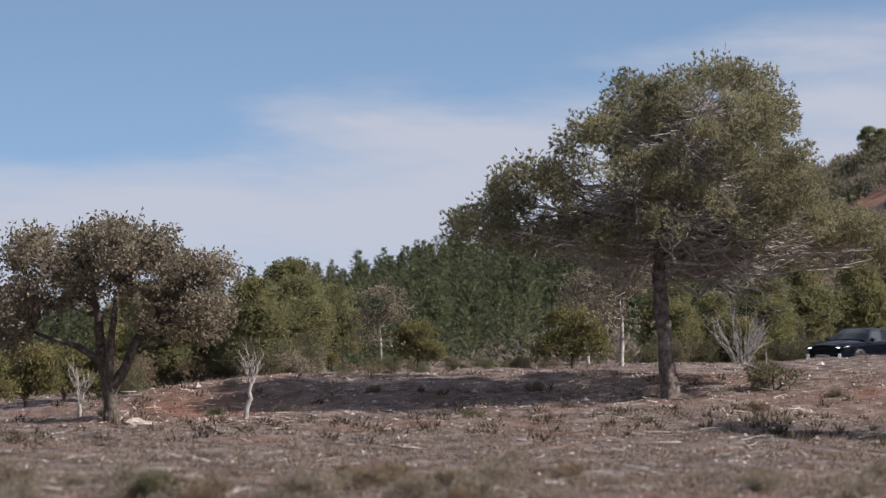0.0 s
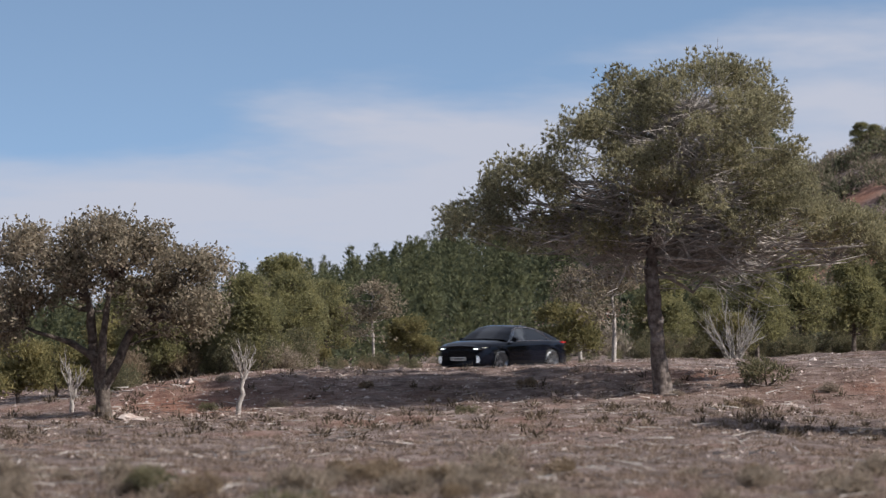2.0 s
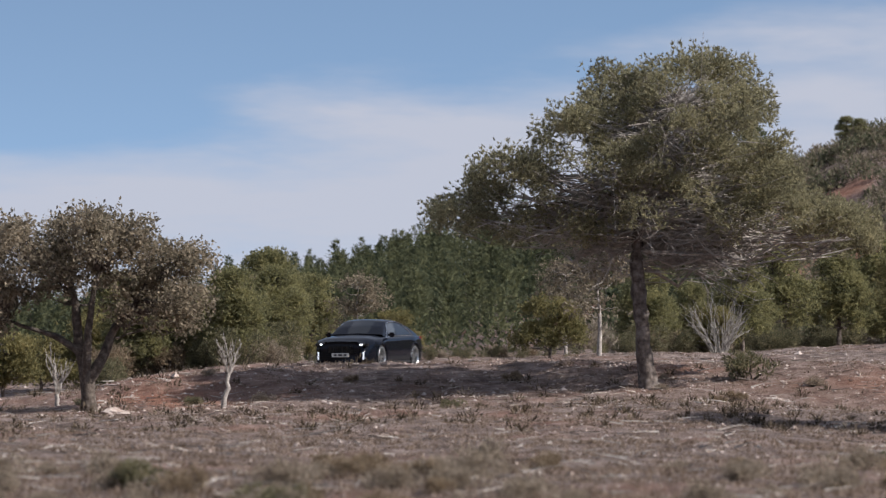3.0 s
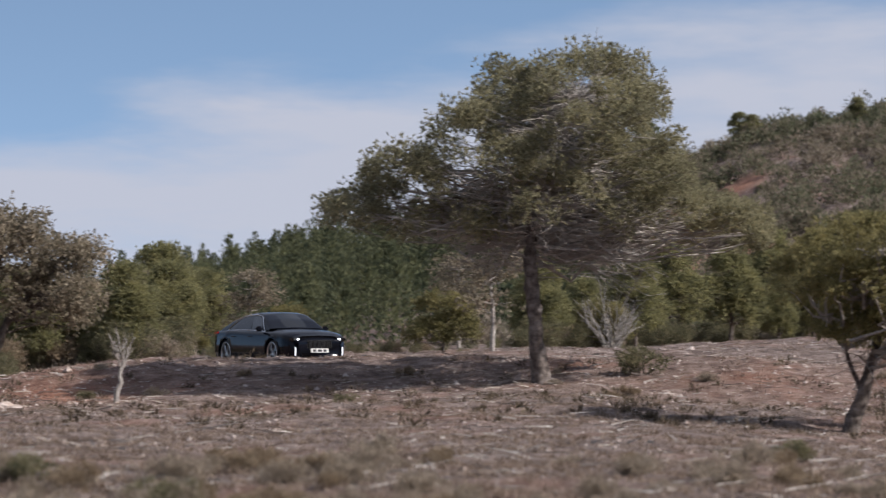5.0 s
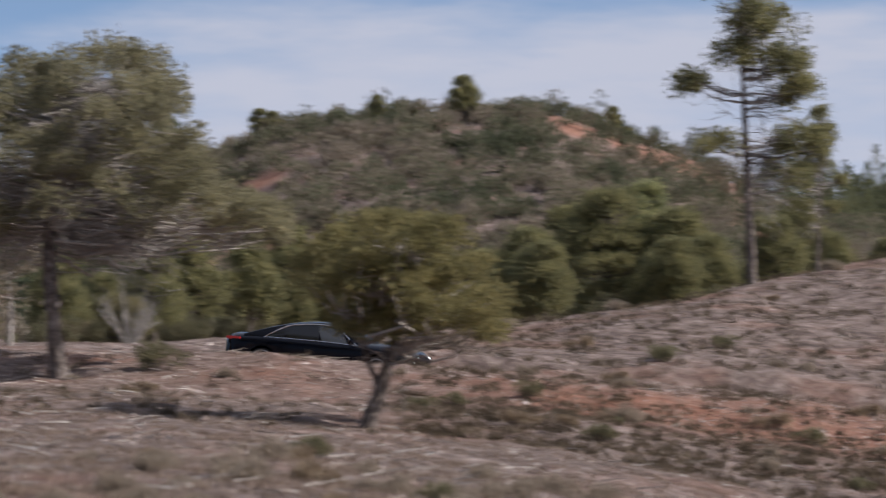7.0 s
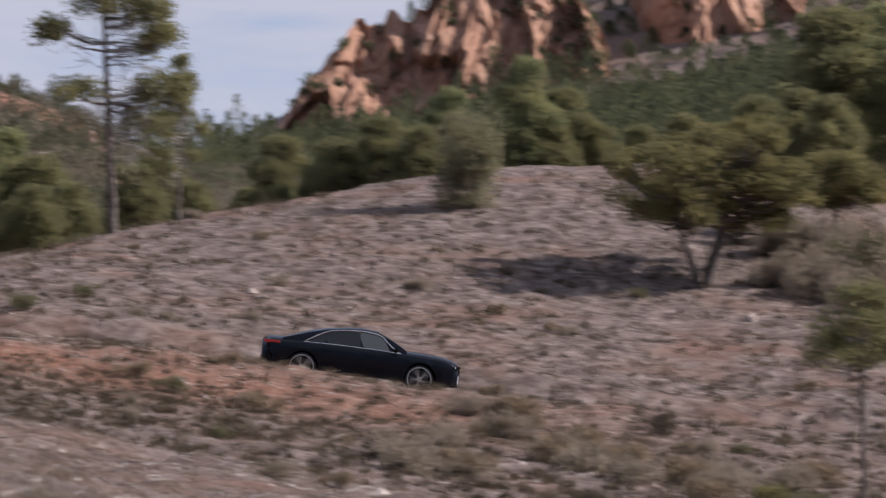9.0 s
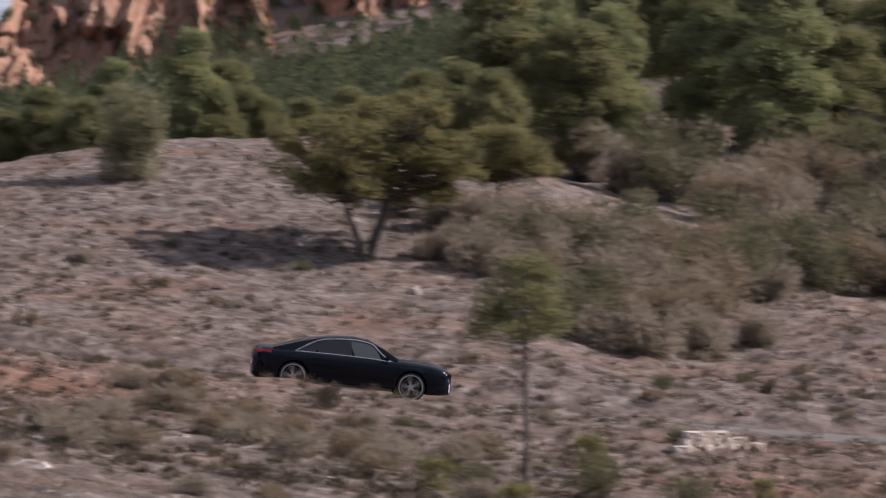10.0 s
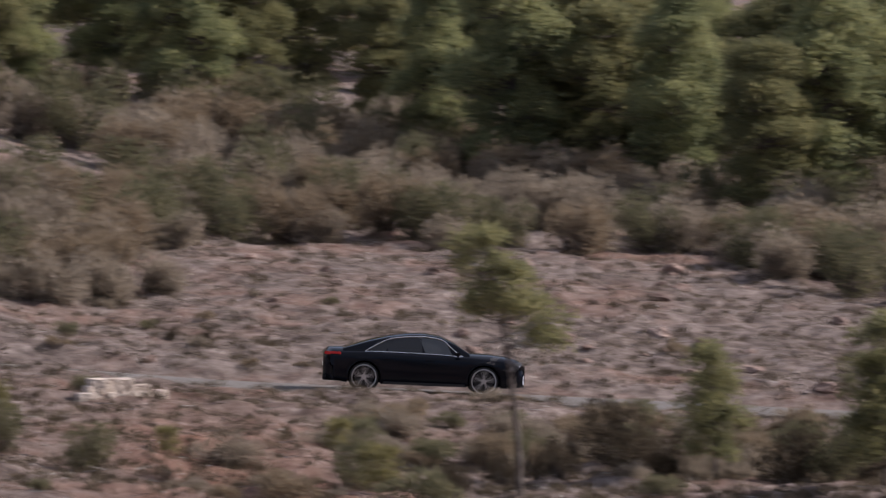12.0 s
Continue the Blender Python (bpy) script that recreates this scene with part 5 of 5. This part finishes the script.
def make_car():
    car = new("car")
    xs = sorted(set(np.round(np.concatenate([np.linspace(-2.53, 2.53, 60), *[np.linspace(a - 0.43, a + 0.43, 26) for a in AXLES]]), 4)))
    bm = grid_mesh([lower_section(x) for x in xs])
    for end in (xs[0], xs[-1]):
        loop = [v for v in bm.verts if abs(v.co.x - end) < 1e-5]
        bm.faces.new(sorted(loop, key=lambda v: math.atan2(v.co.z - 0.6, v.co.y)))
    bmesh.ops.recalc_face_normals(bm, faces=bm.faces[:])
    body = part("body", bm, PAINT, car, "glossy black paintwork", smooth=True)
    rows = []
    for x in np.linspace(-2.05, 1.12, 44):
        half = [cabin_point(x, v) for v in np.linspace(0, 2, 15)]
        rows.append(half + [(p[0], -p[1], p[2]) for p in reversed(half[:-1])])
    bm = grid_mesh(rows)
    bmesh.ops.recalc_face_normals(bm, faces=bm.faces[:])
    part("cabin", bm, PAINT, car, "glossy black roof and pillars", smooth=True)
    for s, name in ((1, "left"), (-1, "right")):
        part("side_window", cabin_patch(0.02, 0.70, 0.12, 0.88, 0.008, sign=s, skew=-0.22), GLASS_CLEAR, car, "clearer front side window", smooth=True)
        part("side_window", cabin_patch(-0.92, -0.06, 0.12, 0.9, 0.008, sign=s, skew=-0.03), GLASS_DARK, car, "tinted rear side window", smooth=True)
        part("side_window", cabin_patch(-1.42, -0.99, 0.14, 0.86, 0.008, sign=s, skew=0.3), GLASS_DARK, car, "tinted quarter window", smooth=True)
        low = [cabin_point(x, 0.09, 0.014) for x in np.linspace(-1.5, 0.98, 14)]
        arc = [cabin_point(x, 0.09 + 0.85 * math.sin(u * math.pi / 2) ** 0.8, 0.013) for x, u in zip(np.linspace(-1.5, -0.75, 8), np.linspace(0, 1, 8))]
        arc += [cabin_point(x, 0.94, 0.013) for x in np.linspace(-0.65, 0.4, 9)]
        arc += [cabin_point(x, v, 0.013) for x, v in zip(np.linspace(0.5, 0.98, 6), np.linspace(0.93, 0.09, 6))]
        part("window_trim", strip([(p[0], p[1] * s, p[2]) for p in low], 0.012), CHROME, car, "bright lower window trim")
        part("window_trim", strip([(p[0], p[1] * s, p[2]) for p in arc], 0.013), CHROME, car, "bright arched upper window trim")
        part("mirror", box((0.13, 0.2, 0.14), (0.82, 0.98 * s, 1.03), 0.04), PAINT, car)
        part("skirt", box((2.05, 0.03, 0.07), (0, 0.93 * s, 0.24), 0.012), TRIM, car, "matt black sill strip")
        for hx in (0.12, -0.95):
            part("door_handle", box((0.2, 0.025, 0.022), (hx, half_width(hx) * s, 0.83), 0.008), PAINT, car)
        lampm = box((0.16, 0.36, 0.085), (0, 0, 0), 0.025)
        bmesh.ops.rotate(lampm, verts=lampm.verts[:], cent=(0, 0, 0), matrix=Matrix.Rotation(radians(-26 * s), 3, "Z"))
        bmesh.ops.translate(lampm, verts=lampm.verts[:], vec=(2.385, 0.65 * s, 0.745))
        head = part("headlight", lampm, GLASS_DARK, car, "dark headlamp glass")
        for k in range(2):
            e = box((0.06, 0.12, 0.045), (0, 0, 0), 0.014)
            bmesh.ops.rotate(e, verts=e.verts[:], cent=(0, 0, 0), matrix=Matrix.Rotation(radians(-26 * s), 3, "Z"))
            bmesh.ops.translate(e, verts=e.verts[:], vec=(2.465 - 0.085 * k, (0.58 + 0.17 * k) * s, 0.745))
            part("lens", e, LAMP, head, "bright white lamp lens")
        e = box((0.012, 0.035, 0.22), (2.497, 0.69 * s, 0.43), 0.004)
        part("running_light", e, RUNNING, car, "bright vertical running light")
        tl = box((0.42, 0.07, 0.075), (-2.3, 0.82 * s, 0.93), 0.02)
        bmesh.ops.rotate(tl, verts=tl.verts[:], cent=(-2.3, 0.82 * s, 0.93), matrix=Matrix.Rotation(radians(13 * s), 3, "Z"))
        part("taillight", tl, RED_LAMP, car, "red wraparound tail lamp")
        for a in AXLES:
            arch = [(a + 0.425 * math.cos(t), half_width(a) * 0.985 * s, WHEEL_R + 0.425 * math.sin(t)) for t in np.linspace(-0.25, math.pi + 0.25, 22)]
            part("wheel_arch", strip(arch, 0.016), PAINT, car)
            part("wheel_well", ring([(0.02, -0.02), (0.41, -0.02), (0.41, 0.0), (0.02, 0.0)], 24), TRIM, car).matrix_basis = pose(a, 0.6 * s, WHEEL_R + 0.02)
    part("windscreen", grid_mesh([[(x, y * cabin_point(x, 1.02, 0.01)[1], cabin_point(x, 2 - abs(y) * 0.95, 0.01)[2]) for y in np.linspace(-0.97, 0.97, 13)] for x in np.linspace(0.36, 1.09, 10)]), GLASS_DARK, car, "dark sloping windscreen", smooth=True)
    part("rear_window", grid_mesh([[(x, y * cabin_point(x, 1.02, 0.01)[1], cabin_point(x, 2 - abs(y) * 0.95, 0.01)[2]) for y in np.linspace(-0.95, 0.95, 13)] for x in np.linspace(-1.95, -1.05, 10)]), GLASS_DARK, car, "dark sloping rear window", smooth=True)
    grille = part("grille", box((0.06, 0.78, 0.26), (2.5, 0, 0.62), 0.03), TRIM, car, "black grille")
    for k in range(6):
        part("grille_bar", box((0.03, 0.02, 0.2), (2.53, -0.32 + 0.128 * k, 0.6), 0.006), GLASS_DARK, grille)
    part("lower_intake", box((0.08, 1.1, 0.13), (2.44, 0, 0.32), 0.03), TRIM, car, "black lower intake")
    plate = part("number_plate", box((0.015, 0.52, 0.11), (2.545, 0, 0.45), 0.004), PLATE, car, "white plate with dark bars")
    for k, wdt in enumerate((0.09, 0.13, 0.09)):
        part("plate_bar", box((0.004, wdt, 0.06), (2.555, -0.15 + 0.15 * k, 0.45), 0), PLATE_BAR, plate)
    part("rear_plate", box((0.015, 0.52, 0.11), (-2.53, 0, 0.62), 0.004), PLATE, car, "white plate")
    part("rear_bumper", box((0.1, 1.3, 0.16), (-2.47, 0, 0.4), 0.03), TRIM, car, "matt black lower bumper")
    wheels = [make_wheel(car, a, s) for a in AXLES for s in (1, -1)]
    tagged(car, "black four-door saloon with lit headlamps driving on the road", "car")
    return car, wheels


car, wheels = make_car()


# seconds, degrees by which the nose turns from straight at the viewer towards the view's right
NOSE = [(0, -34), (1.5, -34), (2.5, -28), (3.4, -11), (4.3, 8), (5.0, 25), (5.5, 38), (6.1, 53), (6.5, 63), (7.2, 78), (8.0, 86), (8.8, 92), (9.5, 94), (10.5, 94), (12.0, 92)]


def motions():
    """The car's drive, frame by frame along its smooth line, and the roll of its wheels."""
    t = np.array([r[0] for r in DRIVE])
    p = np.array([r[1:] for r in DRIVE])

    def smooth(ts, ks, vs):
        m = np.gradient(vs, ks)
        i = np.clip(np.searchsorted(ks, ts) - 1, 0, len(ks) - 2)
        h = ks[i + 1] - ks[i]
        u = (ts - ks[i]) / h
        return (2 * u**3 - 3 * u**2 + 1) * vs[i] + (u**3 - 2 * u**2 + u) * h * m[i] + (3 * u**2 - 2 * u**3) * vs[i + 1] + (u**3 - u**2) * h * m[i + 1]

    ts = np.arange(0, 361) / 30
    x, y, z = (smooth(ts, t, p[:, k]) for k in range(3))
    nose = smooth(ts, np.array([r[0] for r in NOSE], float), np.array([r[1] for r in NOSE], float))
    az = np.arctan2(x, y)
    # heading: the way back to the viewer, turned by nose
    a = np.radians(nose)
    hx = -np.sin(az) * np.cos(a) + np.cos(az) * np.sin(a)
    hy = -np.cos(az) * np.cos(a) - np.sin(az) * np.sin(a)
    yaw = np.unwrap(np.arctan2(hy, hx))
    run = np.hypot(np.gradient(x), np.gradient(y))
    slope = np.arctan2(np.gradient(z), np.maximum(run, 0.05))
    slope = np.convolve(np.pad(slope, 9, mode="edge"), np.ones(19) / 19, mode="valid")
    walk(car, [(float(s), pose(float(a), float(b), float(c) + 0.035, 0, -math.degrees(d), math.degrees(e))) for s, a, b, c, d, e in zip(ts, x, y, z, slope, yaw)])
    roll = np.degrees(np.cumsum(run) / WHEEL_R)
    for i, w in enumerate(wheels):
        ax, s = AXLES[i // 2], (1, -1)[i % 2]
        walk(w, [(float(k), pose(ax, TRACK * s, WHEEL_R, 0, float(r), 0) @ pose(0, 0, 0, 0, 0, 0 if s > 0 else 180)) for k, r in zip(ts, roll)])


motions()
